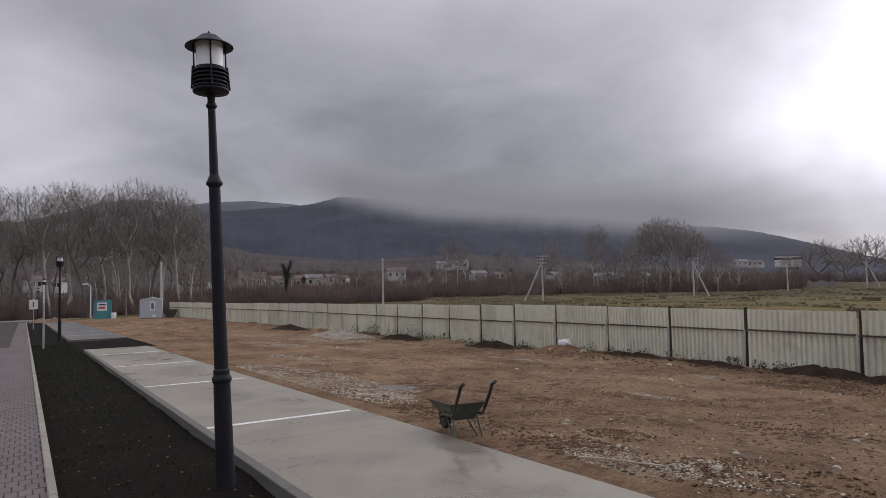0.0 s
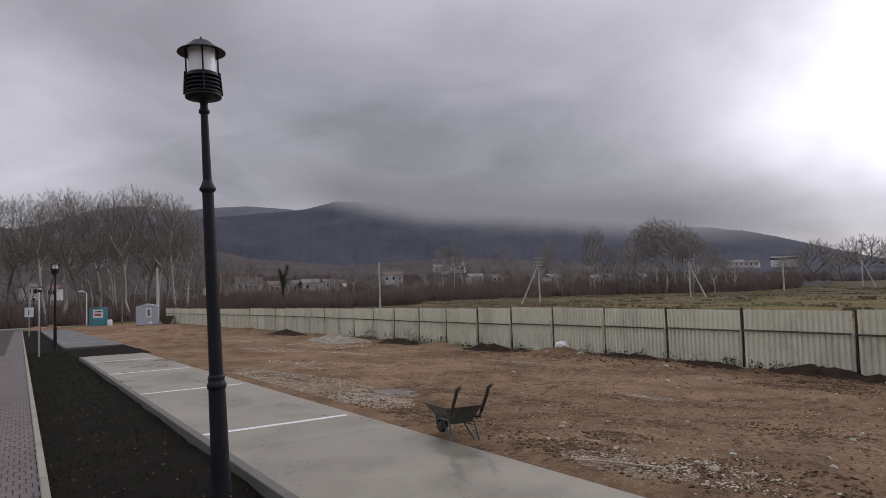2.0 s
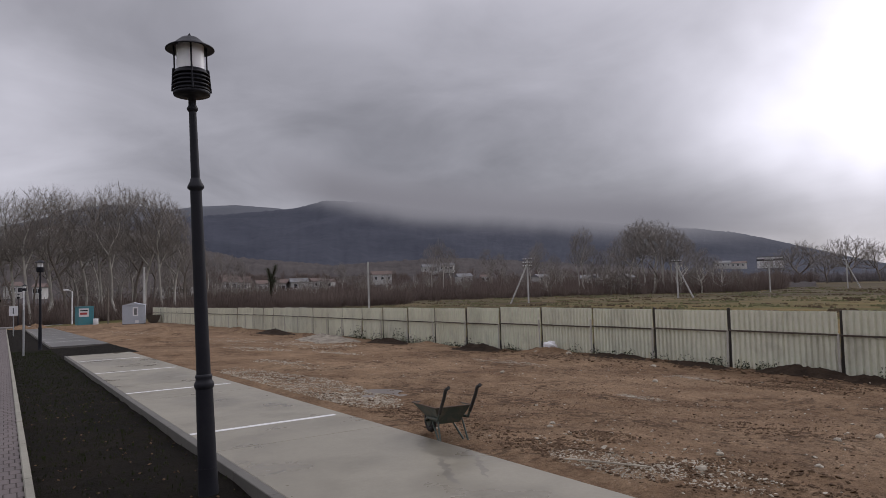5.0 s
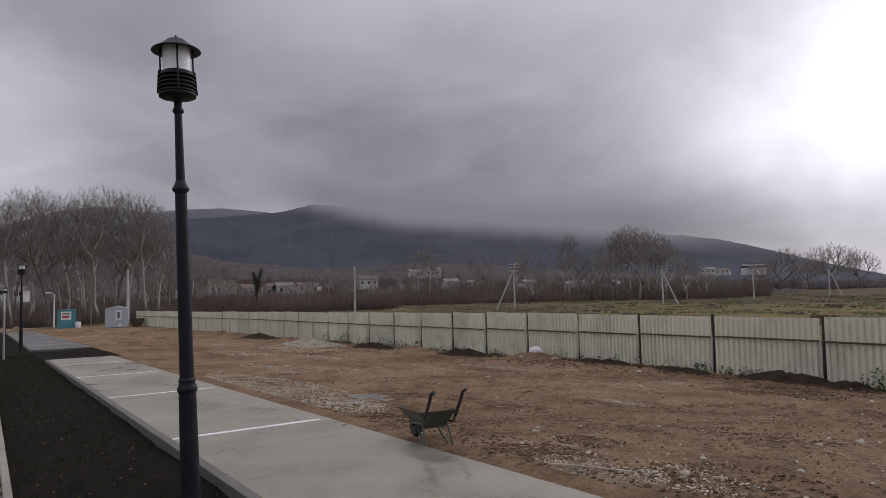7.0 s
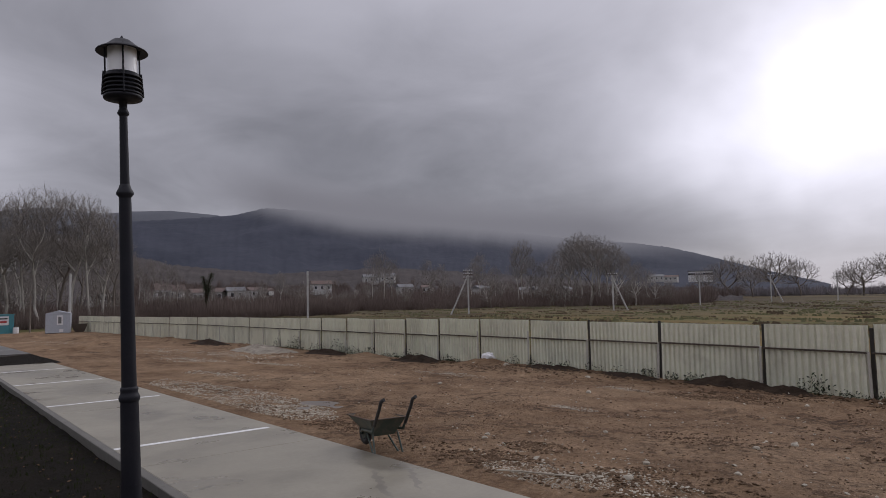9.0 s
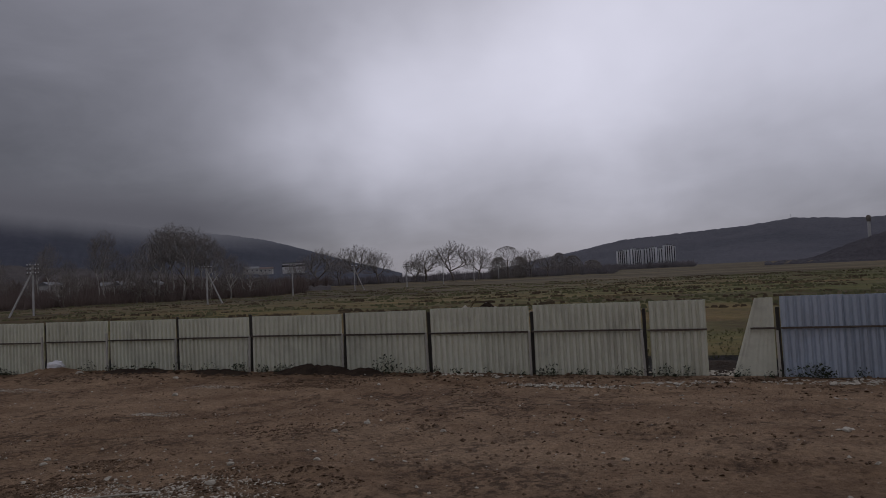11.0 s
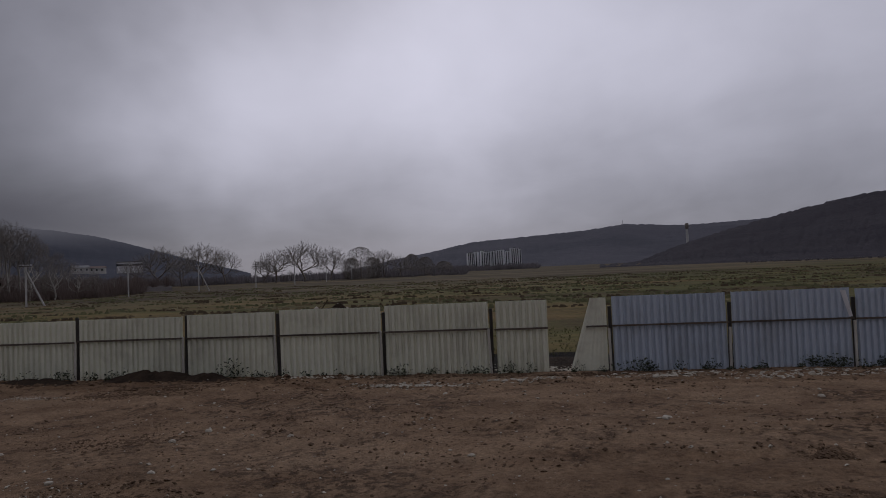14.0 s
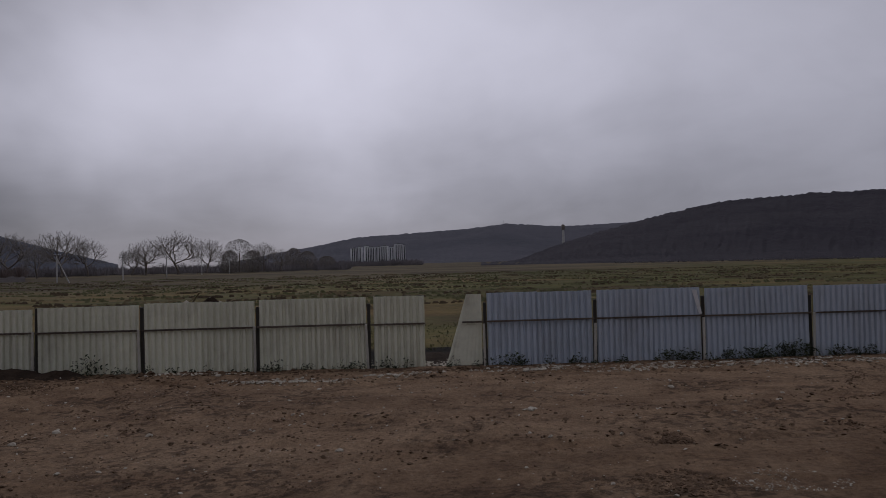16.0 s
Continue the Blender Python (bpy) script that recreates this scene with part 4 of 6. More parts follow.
# ---- bare winter trees ----
def crown_tree(seed, count, fork, lobes, tip, twigs, power=0.365, thin=0.004):
    """A tree 1 m high: points strewn in the crown's lobes are joined, nearest the fork first, to the limb that reaches them by the
    shortest way; limbs thicken with what they carry. Gives (verts, faces) of trunk with limbs, and of the fine twigs."""
    rng = np.random.default_rng(seed)
    at, up, path = [np.array((0.0, 0.0, -0.02))], [-1], [0.0]
    for k in range(1, 6):
        p = np.array((rng.normal(0, 0.008) + at[-1][0], rng.normal(0, 0.008) + at[-1][1], fork * k / 5))
        path.append(path[-1] + float(np.linalg.norm(p - at[-1]))), up.append(len(at) - 1), at.append(p)
    share = np.array([lobe[1] ** 2 * lobe[2] for lobe in lobes])
    pick = rng.choice(len(lobes), count, p=share / share.sum())
    ball = rng.normal(0, 1, (count, 3))
    ball *= (rng.random(count) ** 0.42 / np.linalg.norm(ball, axis=1))[:, None]
    pts = np.array([(lobes[i][0][0] + lobes[i][1] * b[0], lobes[i][0][1] + lobes[i][1] * b[1], lobes[i][0][2] + lobes[i][2] * b[2]) for i, b in zip(pick, ball)])
    pts = pts[np.argsort(np.linalg.norm(pts - at[-1], axis=1))]
    grown, way = np.zeros((count + 6, 3)), np.zeros(count + 6)
    grown[:6], way[:6] = at, path
    n = 6
    for p in pts:
        gap = np.linalg.norm(grown[2:n] - p, axis=1)
        cost = gap + 0.30 * way[2:n] + 0.5 * np.maximum(grown[2:n, 2] - p[2], 0)
        j = int(np.argmin(cost)) + 2
        grown[n], way[n] = p, way[j] + gap[j - 2]
        up.append(j)
        n += 1
    load = np.ones(n)
    for k in range(n - 1, 0, -1):
        load[up[k]] += load[k]
    kids = [[] for _ in range(n)]
    for k in range(1, n):
        kids[up[k]].append(k)
    for _ in range(5):      # limbs straighten into sweeping curves
        moved = grown.copy()
        for k in range(3, n):
            if kids[k]:
                ahead = max(kids[k], key=lambda j: load[j])
                moved[k] = grown[k] * 0.4 + grown[up[k]] * 0.3 + grown[ahead] * 0.3
        grown = moved
    radius = tip * load ** power
    thick, fine = ([], []), ([], [])

    def limb(vs, fs, a, b, ra, rb):
        d = Vector(b - a)
        q = d.to_track_quat("Z", "Y")
        base, m = len(vs), 6 if ra > 0.006 else 3
        for p, r in ((a, ra), (b, rb)):
            if r == 0:
                vs.append(tuple(p))
                continue
            for k in range(m):
                t = 2 * math.pi * k / m
                vs.append(tuple(Vector(p) + q @ Vector((r * math.cos(t), r * math.sin(t), 0))))
        for k in range(m):
            fs.append((base + k, base + (k + 1) % m, base + m + (k + 1) % m, base + m + k) if rb else (base + k, base + (k + 1) % m, base + m))

    for k in range(1, n):
        a, b = grown[up[k]], grown[k]
        vs, fs = thick if radius[k] > thin else fine
        limb(vs, fs, a, b, min(radius[up[k]], radius[k] * 1.35), radius[k])
        if load[k] < 4:
            out = (b - a) / max(float(np.linalg.norm(b - a)), 1e-6)
            for _ in range(twigs):
                d = out * 0.8 + rng.normal(0, 0.5, 3) + np.array((0, 0, 0.4))
                limb(fine[0], fine[1], b, b + d / np.linalg.norm(d) * rng.uniform(0.025, 0.075), tip * 0.8, 0)
    return thick, fine


def tree_kind(seed, count, fork, lobes, tip, twigs, bark, label):
    ob = thing("bare_tree", Matrix(), label, "tree", "bare trees")
    (v1, f1), (v2, f2) = crown_tree(seed, count, fork, lobes, tip, twigs)
    raw("trunk", v1, f1, bark, ob, smooth=True)
    raw("crown", v2, f2, M_TWIG, ob)
    return ob


def crown_lobes(seed, count, low, high, reach, size):
    """Rounded clumps that make up a crown: ((x, y, z), half width, half height)."""
    r = random.Random(seed)
    out = [((0, 0, high - size * 1.0), size, size)]
    for k in range(count):
        t = 6.283 * (k + r.uniform(-0.3, 0.3)) / count
        z = low + (high - low - size) * ((k * 0.618 + r.uniform(0, 0.2)) % 1.0)
        u = (z - low) / max(high - low, 0.01)
        d = reach * math.sqrt(max(1 - (u * 1.1) ** 2, 0.05)) * r.uniform(0.65, 1.0)
        g = size * r.uniform(0.7, 1.1)
        out.append(((d * math.cos(t), d * math.sin(t), min(z, high - g * 0.9)), g, g * r.uniform(0.8, 1.05)))
    return out


TALL = [tree_kind(11 + k, 850, (0.34, 0.42, 0.3, 0.38)[k], crown_lobes(11 + k, 9, 0.5, 0.97, 0.15, 0.11), 0.0007, 5, M_PALE if k % 4 else M_BARK,
                  "tall leafless tree with pale sinuous limbs and a fine crown" if k % 4 else "tall leafless grey-brown tree with a fine twiggy crown") for k in range(4)]
WIDE = [tree_kind(31 + k, 1100, (0.2, 0.24, 0.18)[k], crown_lobes(31 + k, 10, 0.4, 0.97, 0.36, 0.2), 0.0014, 4, M_BARK, "broad leafless tree with a rounded spreading crown") for k in range(3)]
SMALL = [tree_kind(51 + k, 260, 0.22, crown_lobes(51 + k, 5, 0.35, 1.0, 0.22, 0.2), 0.0022, 3, M_BARK if k else M_PALE, "small leafless tree in a winter thicket") for k in range(3)]


def plant(kind, az, d, h, z=None, wide=1.0):
    x, y = polar(az, d)
    zz = (ground_z(x, y) if d < 190 else slope_z(az, d)) if z is None else z
    m = Matrix.Translation((x, y, zz - 0.1)) @ Euler((0, 0, random.uniform(0, 6.28))).to_matrix().to_4x4() @ Matrix.Diagonal((h * wide, h * wide, h, 1))
    return copy_thing(kind, m)


def put_tree(pool, az, d, h, z=None, wide=1.0):
    k = random.randrange(len(pool))
    return plant(pool[k], az, d, h, z, wide)


def top_height(el, d, foot):
    return d * math.tan(radians(el)) + 1.55 - foot


# the tall row behind the cabins: azimuth and height of each crown's top as an angle
for k, (az, el) in enumerate(((-5.4, 7.6), (-4.0, 7.9), (-2.4, 7.7), (-0.9, 7.5), (0.4, 7.7), (1.6, 7.9), (2.7, 8.2), (3.9, 8.0), (5.0, 7.8), (6.1, 8.2), (7.2, 8.6), (8.3, 8.3), (9.3, 8.2), (10.3, 8.0), (11.2, 7.2), (12.0, 5.6))):
    d = 110 + 9 * (k * 0.618 % 1.0)
    plant(TALL[(k * 5 + 1) % 4], az, d, top_height(el + 0.35, d, -2.2), -2.2, random.uniform(1.0, 1.25))
for k in range(13):
    put_tree(TALL, -5 + 1.35 * k + random.uniform(-0.3, 0.3), random.uniform(126, 150), random.uniform(15, 20), wide=random.uniform(1.0, 1.3))
for k in range(14):
    put_tree(SMALL, random.uniform(-5, 13), random.uniform(120, 185), random.uniform(7, 12))
# the mixed belt under the mountain
for k in range(90):
    az = random.uniform(22, 58)
    put_tree(SMALL, az, random.uniform(150, 330), random.uniform(4, 8), wide=random.uniform(0.9, 1.4))
for k in range(26):
    put_tree(SMALL, random.uniform(13.5, 24), random.uniform(165, 205), random.uniform(4.5, 8), wide=random.uniform(0.9, 1.3))
for az, d, el in ((13.6, 170, 3.6), (14.6, 175, 3.5), (15.6, 180, 3.3), (16.4, 178, 2.9), (24.5, 200, 2.4), (32.2, 185, 3.8), (32.9, 190, 4.2), (33.8, 195, 3.4), (36.8, 190, 3.3), (38.0, 200, 2.9), (40.6, 180, 3.2), (41.2, 175, 3.8), (42.4, 180, 2.6), (44.4, 168, 4.2), (44.9, 165, 4.8), (45.6, 172, 3.3), (46.4, 175, 2.8)):
    put_tree(TALL, az, d, top_height(el, d, -1.4), -1.4, 0.9)
for k, (az, el) in enumerate(((47.3, 3.0), (47.9, 3.9), (48.6, 4.7), (49.1, 5.0), (49.6, 5.3), (50.2, 5.0), (50.8, 5.0), (51.4, 4.8), (52.0, 4.4), (52.6, 3.9), (53.3, 3.2), (54.2, 2.6), (55.0, 2.0))):
    d = 158 + 18 * (k * 0.618 % 1.0)
    put_tree(TALL, az, d, top_height(el, d, -1.4), -1.4, 1.25)
for az, h in ((47.0, 7), (48.8, 8), (50.4, 9), (52.4, 8), (54.0, 7), (55.4, 6), (56.6, 5)):
    put_tree(SMALL, az, 152, h, -1.4, 1.4)
# oaks at the meadow's far side
for az, el, wide in ((59.4, 1.7, 1.0), (61.25, 2.64, 1.0), (62.7, 1.8, 0.9), (64.28, 2.85, 0.95), (66.0, 2.3, 0.75), (69.0, 1.5, 0.9), (70.0, 2.1, 1.05), (72.33, 2.8, 0.95), (74.5, 2.25, 0.8), (78.9, 1.9, 0.75), (80.3, 1.3, 1.0)):
    d = 285 + random.uniform(-10, 10)
    put_tree(WIDE, az, d, top_height(el, d, -1.4) * 1.06, -1.4, wide * 1.35)
for k in range(24):
    put_tree(SMALL, random.uniform(58, 86), random.uniform(310, 420), random.uniform(3.5, 6.5), -1.4, 1.3)
for k in TALL + WIDE + SMALL:      # the patterns themselves stand in the far wood
    x, y = polar(random.uniform(2, 12), random.uniform(150, 180))
    k.matrix_basis = Matrix.Translation((x, y, ground_z(x, y) - 0.1)) @ Matrix.Diagonal((11, 11, 11, 1))


def ivy_tree(az, d, h, w, label):
    """A crown so dense with ivy that it reads as a solid mass of small leaves."""
    x, y = polar(az, d)
    rng = random.Random(int(az * 10))
    ob = thing("ivy_tree", pose(x, y, -1.5), label, "tree", "ivy-grown trees")
    part("trunk", tube(bmesh.new(), (0, 0, -0.3), (0, 0, h * 0.6), 0.35, 0.2, 8), M_BARK, ob)
    vs, fs = [], []
    for k in range(6000):
        u, t = rng.random(), rng.uniform(0, 2 * math.pi)
        z = 0.02 + 0.98 * u
        r = w / 2 * math.sqrt(max(1 - abs(2 * z ** 0.85 - 1) ** 2.2, 0)) * rng.random() ** 0.35 * (1 + 0.30 * noise.noise(Vector((math.cos(t) * 2.2, math.sin(t) * 2.2, z * 5 + az))))
        p = Vector((r * math.cos(t), r * math.sin(t), z * h))
        s, b = rng.uniform(0.08, 0.22), len(vs)
        q = Euler((rng.uniform(0, 6), rng.uniform(0, 6), rng.uniform(0, 6))).to_matrix()
        vs += [tuple(p + q @ Vector(c)) for c in ((-s, 0, 0), (0, -s * 0.6, 0.02), (s, 0, 0), (0, s * 0.6, 0.02))]
        fs.append((b, b + 1, b + 2, b + 3))
    raw("crown", vs, fs, M_TWIG, ob)


for az, d, h, w in ((77.0, 290, 13.9, 15), (76.2, 294, 9.5, 8), (78.0, 300, 9.5, 9), (81.3, 330, 11, 9), (82.4, 335, 9.5, 10), (84.0, 345, 7, 10)):
    ivy_tree(az, d, h, w, "dense dark rounded tree crown at the meadow edge")


def snag(az, d, h):
    x, y = polar(az, d)
    r = random.Random(18)
    ob = thing("ivy_snag", pose(x, y, ground_z(x, y), 0, 0, -az), "dark forked tree stump overgrown with ivy", "tree")
    limbs = [((0, 0, -0.2), (0.1, 0, h * 0.7), 0.32, 0.26), ((0.1, 0, h * 0.6), (1.1, 0, h), 0.2, 0.12), ((0, 0, h * 0.6), (-0.6, 0.2, h * 0.92), 0.2, 0.12), ((0.1, 0, h * 0.45), (0.9, 0.1, h * 0.7), 0.14, 0.08)]
    bm = bmesh.new()
    for a, b, ra, rb in limbs:
        tube(bm, a, b, ra, rb, 8)
    part("trunk", bm, M_DARKDIRT, ob)
    vs, fs = [], []
    for k in range(2600):
        a, b, ra, rb = limbs[r.choice((0, 0, 0, 1, 1, 2, 2, 3))]
        p = Vector(a).lerp(Vector(b), r.random()) + Vector((r.gauss(0, 0.3), r.gauss(0, 0.3), r.gauss(0, 0.2)))
        q = Euler((r.uniform(0, 6), r.uniform(0, 6), r.uniform(0, 6))).to_matrix()
        n, g = len(vs), r.uniform(0.05, 0.12)
        vs += [tuple(p + q @ Vector(c)) for c in ((-g, 0, 0), (0, -g * 0.7, 0.01), (g, 0, 0), (0, g * 0.7, 0.01))]
        fs.append((n, n + 1, n + 2, n + 3))
    raw("ivy", vs, fs, M_WEED, ob)


snag(18.7, 150, 9)


def scrub(name, zones, label, mat, seed):
    """Thickets of thin upright stems: zones of (az0, az1, d0, d1, count, height)."""
    rng = random.Random(seed)
    vs, fs = [], []
    for a0, a1, d0, d1, count, h in zones:
        for _ in range(count):
            az, d = rng.uniform(a0, a1), rng.uniform(d0, d1)
            x, y = polar(az, d)
            z = ground_z(x, y) if d < 190 else slope_z(az, d)
            hh, wd = h * rng.uniform(0.5, 1.15), h * rng.uniform(0.5, 0.9)
            for _ in range(64):
                t, o = rng.uniform(0, 6.28), rng.random() ** 0.7
                bx, by = x + 0.35 * wd * o * math.cos(t), y + 0.35 * wd * o * math.sin(t)
                tx, ty, tz = x + wd * o * math.cos(t), y + wd * o * math.sin(t), z + hh * (1.1 - 0.6 * o * o) * rng.uniform(0.6, 1)
                s, b = rng.uniform(0.012, 0.04) * (0.5 + d / 200), len(vs)
                u = rng.uniform(0, 3.14)
                cx, cy = s * math.cos(u), s * math.sin(u)
                vs += [(bx - cx, by - cy, z - 0.2), (bx + cx, by + cy, z - 0.2), (tx + cx * 0.5, ty + cy * 0.5, tz), (tx - cx * 0.5, ty - cy * 0.5, tz)]
                fs.append((b, b + 1, b + 2, b + 3))
    tagged(raw(name, vs, fs, mat), label, "scrub", kind="stuff")


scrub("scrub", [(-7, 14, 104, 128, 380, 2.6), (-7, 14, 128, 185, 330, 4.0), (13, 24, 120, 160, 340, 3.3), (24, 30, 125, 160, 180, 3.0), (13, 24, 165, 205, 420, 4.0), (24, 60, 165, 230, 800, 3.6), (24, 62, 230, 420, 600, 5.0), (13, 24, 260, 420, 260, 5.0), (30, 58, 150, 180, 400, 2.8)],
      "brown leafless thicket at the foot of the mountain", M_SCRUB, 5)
scrub("far_wood", [(55, 86, 300, 440, 900, 4.0), (76, 92, 560, 760, 420, 6.0), (108, 140, 325, 350, 300, 0.9)], "far hedges and woods along the meadow, greyed by painted haze", M_FARWOOD, 6)


# ---- buildings ----
def gable_house(az, d, w, dep, h, roof_h, turn, label, roof=None, floors=1, z=None):
    x, y = polar(az, d)
    ob = thing("house", pose(x, y, (slope_z(az, d) if z is None else z) - 0.3, 0, 0, -az + turn), label, "house", "village houses")
    part("wall", boxed(-w / 2, -dep / 2, -1.0, w / 2, dep / 2, h), M_PLASTER, ob)
    bm = bmesh.new()
    a = [bm.verts.new(v) for v in ((-w / 2 - 0.4, -dep / 2 - 0.4, h), (w / 2 + 0.4, -dep / 2 - 0.4, h), (w / 2 + 0.4, dep / 2 + 0.4, h), (-w / 2 - 0.4, dep / 2 + 0.4, h), (-w / 2 - 0.4, 0, h + roof_h), (w / 2 + 0.4, 0, h + roof_h))]
    for q in ((0, 1, 5, 4), (2, 3, 4, 5), (0, 4, 3), (1, 2, 5), (3, 2, 1, 0)):
        bm.faces.new([a[k] for k in q])
    part("roof", bm, roof or M_ROOF, ob)
    n = max(2, int(w / 2.6))
    for f in range(floors):
        for k in range(n):
            cx, cz = -w / 2 + w * (k + 0.5) / n, h * (f + 0.55) / floors
            win = part("window", boxed(cx - 0.62, -dep / 2 - 0.06, cz - 0.75, cx + 0.62, -dep / 2 + 0.02, cz + 0.75), M_WPLATE, ob)
            part("pane", boxed(cx - 0.5, -dep / 2 - 0.09, cz - 0.62, cx + 0.5, -dep / 2 - 0.065, cz + 0.62), M_PANE, win)


# village houses: azimuth of both sides, angle of the lowest wall seen and of the ridge, distance, turn, storeys, roof
for az0, az1, el0, el1, d, turn, fl, roof in ((14.9, 16.0, 0.0, 1.55, 215, 8, 2, None), (16.05, 17.0, 0.0, 1.4, 219, -12, 2, None), (17.5, 18.4, 0.3, 1.05, 240, 10, 1, None), (19.5, 20.2, 0.3, 1.1, 228, -20, 1, None), (20.3, 21.6, 0.4, 1.15, 225, 6, 1, M_GREYROOF), (21.9, 22.8, 0.5, 1.1, 250, 20, 1, None), (23.2, 23.8, 0.5, 1.0, 255, -15, 1, None),
                                              (27.0, 28.6, 0.8, 1.55, 300, 10, 1, None), (31.3, 32.6, 1.4, 2.0, 430, 10, 1, M_GREYROOF), (32.8, 34.0, 1.5, 2.05, 440, -8, 1, M_GREYROOF), (34.2, 35.4, 0.5, 1.15, 300, 15, 1, M_GREYROOF), (36.3, 37.0, 0.6, 1.0, 320, 0, 1, None), (40.8, 41.5, 0.4, 0.9, 255, 30, 1, M_GREYROOF), (41.6, 42.0, 0.4, 0.85, 258, 0, 1, M_GREYROOF), (44.6, 45.5, 0.1, 0.7, 250, 0, 1, M_GREYROOF), (45.6, 46.6, 0.0, 0.75, 247, 30, 1, M_GREYROOF), (48.0, 48.6, 0.1, 0.7, 252, 30, 1, M_GREYROOF),
                                              (-0.3, 1.3, 3.1, 3.7, 470, 0, 1, M_WPLATE), (2.0, 3.2, 4.8, 5.3, 560, 20, 1, None), (-0.5, 0.6, 4.7, 5.2, 560, 0, 1, M_GREYROOF), (3.3, 4.4, 3.3, 4.2, 480, 15, 2, None), (5.0, 5.7, 2.7, 3.4, 430, 0, 1, M_GREYROOF), (0.1, 0.9, 0.7, 1.35, 225, 15, 1, None), (1.9, 2.5, 0.6, 1.2, 230, -15, 1, None), (6.8, 7.9, 3.3, 3.9, 470, 15, 1, None), (10.6, 11.5, 0.3, 1.1, 235, 20, 1, None), (12.0, 12.9, 0.3, 1.0, 240, -20, 1, None)):
    w, foot = d * radians(az1 - az0), 1.55 + d * math.tan(radians(el0)) - 1.2
    tall = 1.55 + d * math.tan(radians(el1)) - foot
    gable_house((az0 + az1) / 2, d, w, 6.5, tall * 0.68, tall * 0.32, turn, "small white plastered village house among bare trees", roof, fl, foot)


def long_hall(az0, az1, d, h):
    x0, y0 = polar(az0, d)
    x1, y1 = polar(az1, d)
    length = math.hypot(x1 - x0, y1 - y0)
    ob = thing("long_building", pose((x0 + x1) / 2, (y0 + y1) / 2, d * math.tan(radians(1.15)) + 1.5, 0, 0, -(az0 + az1) / 2), "long low white industrial building with a flat roof", "building")
    part("wall", boxed(-length / 2, -6, -4, length / 2, 6, h), M_WPLATE, ob)
    part("roof", boxed(-length / 2 - 0.5, -6.5, h, length / 2 + 0.5, 6.5, h + 0.5), M_GREYROOF, ob)
    n = 12
    for k in range(n):
        cx = -length / 2 + length * (k + 0.5) / n
        part("window", boxed(cx - 0.9, -6.08, h - 2.6, cx + 0.9, -5.98, h - 1.2), M_PANE, ob)


long_hall(58.1, 59.9, 520, 3.4)
gable_house(55.6, 500, 10, 8, 3, 1.5, 10, "small pale house at the edge of the village", M_GREYROOF, 1, 9.5)
gable_house(56.8, 500, 9, 8, 3, 1.2, -8, "small pale house at the edge of the village", M_ROOF, 1, 9.0)


def tower_block(az, d, w, h):
    x, y = polar(az, d)
    ob = thing("apartment_tower", pose(x, y, 0, 0, 0, -az + random.choice((-12, 10))), "pale high-rise apartment block with dark window bays", "building", "apartment towers")
    part("wall", boxed(-w / 2, -8, -4, w / 2, 8, h), M_WPLATE, ob)
    part("roof", boxed(-w / 4, -4, h, w / 4, 4, h + 2.5), M_GREYROOF, ob)
    n = max(2, round(w / 4.0))
    for k in range(n):
        cx = -w / 2 + w * (k + 0.5) / n
        bay = part("window_bay", boxed(cx - 0.9, -8.25, 2, cx + 0.9, -7.9, h - 1.5), M_PANE, ob)
        for s in range(int(h / 3)):
            part("balcony", boxed(cx - 1.0, -8.6, 3 + 3 * s, cx + 1.0, -8.3, 3.9 + 3 * s), M_GREYROOF, bay)


for az, w, h in ((86.3, 14, 31), (86.75, 9, 34), (87.3, 8, 36), (87.75, 14, 33), (88.35, 10, 34), (88.85, 13, 36), (89.5, 10, 33), (90.0, 16, 38), (90.35, 9, 36)):
    tower_block(az, 1400 + random.uniform(-30, 30), w, h)

x, y = polar(103.95, 1700)
mast = thing("water_tower", pose(x, y, 46), "tall banded chimney-like tower on the hill", "tower")
part("shaft", lathe([(3.6, -25), (2.8, 30)], 12), M_PLASTER, mast)
part("head", lathe([(2.8, 26), (4.4, 29), (4.4, 38), (2.2, 40)], 12), M_BARK, mast, "dark round head")
x, y = polar(99.0, 2560)
aerial = thing("radio_mast", pose(x, y, 130), "thin grey mast on the ridge", "mast")
part("shaft", lathe([(0.9, -5), (0.5, 22)], 6), M_GREYPIPE, aerial)

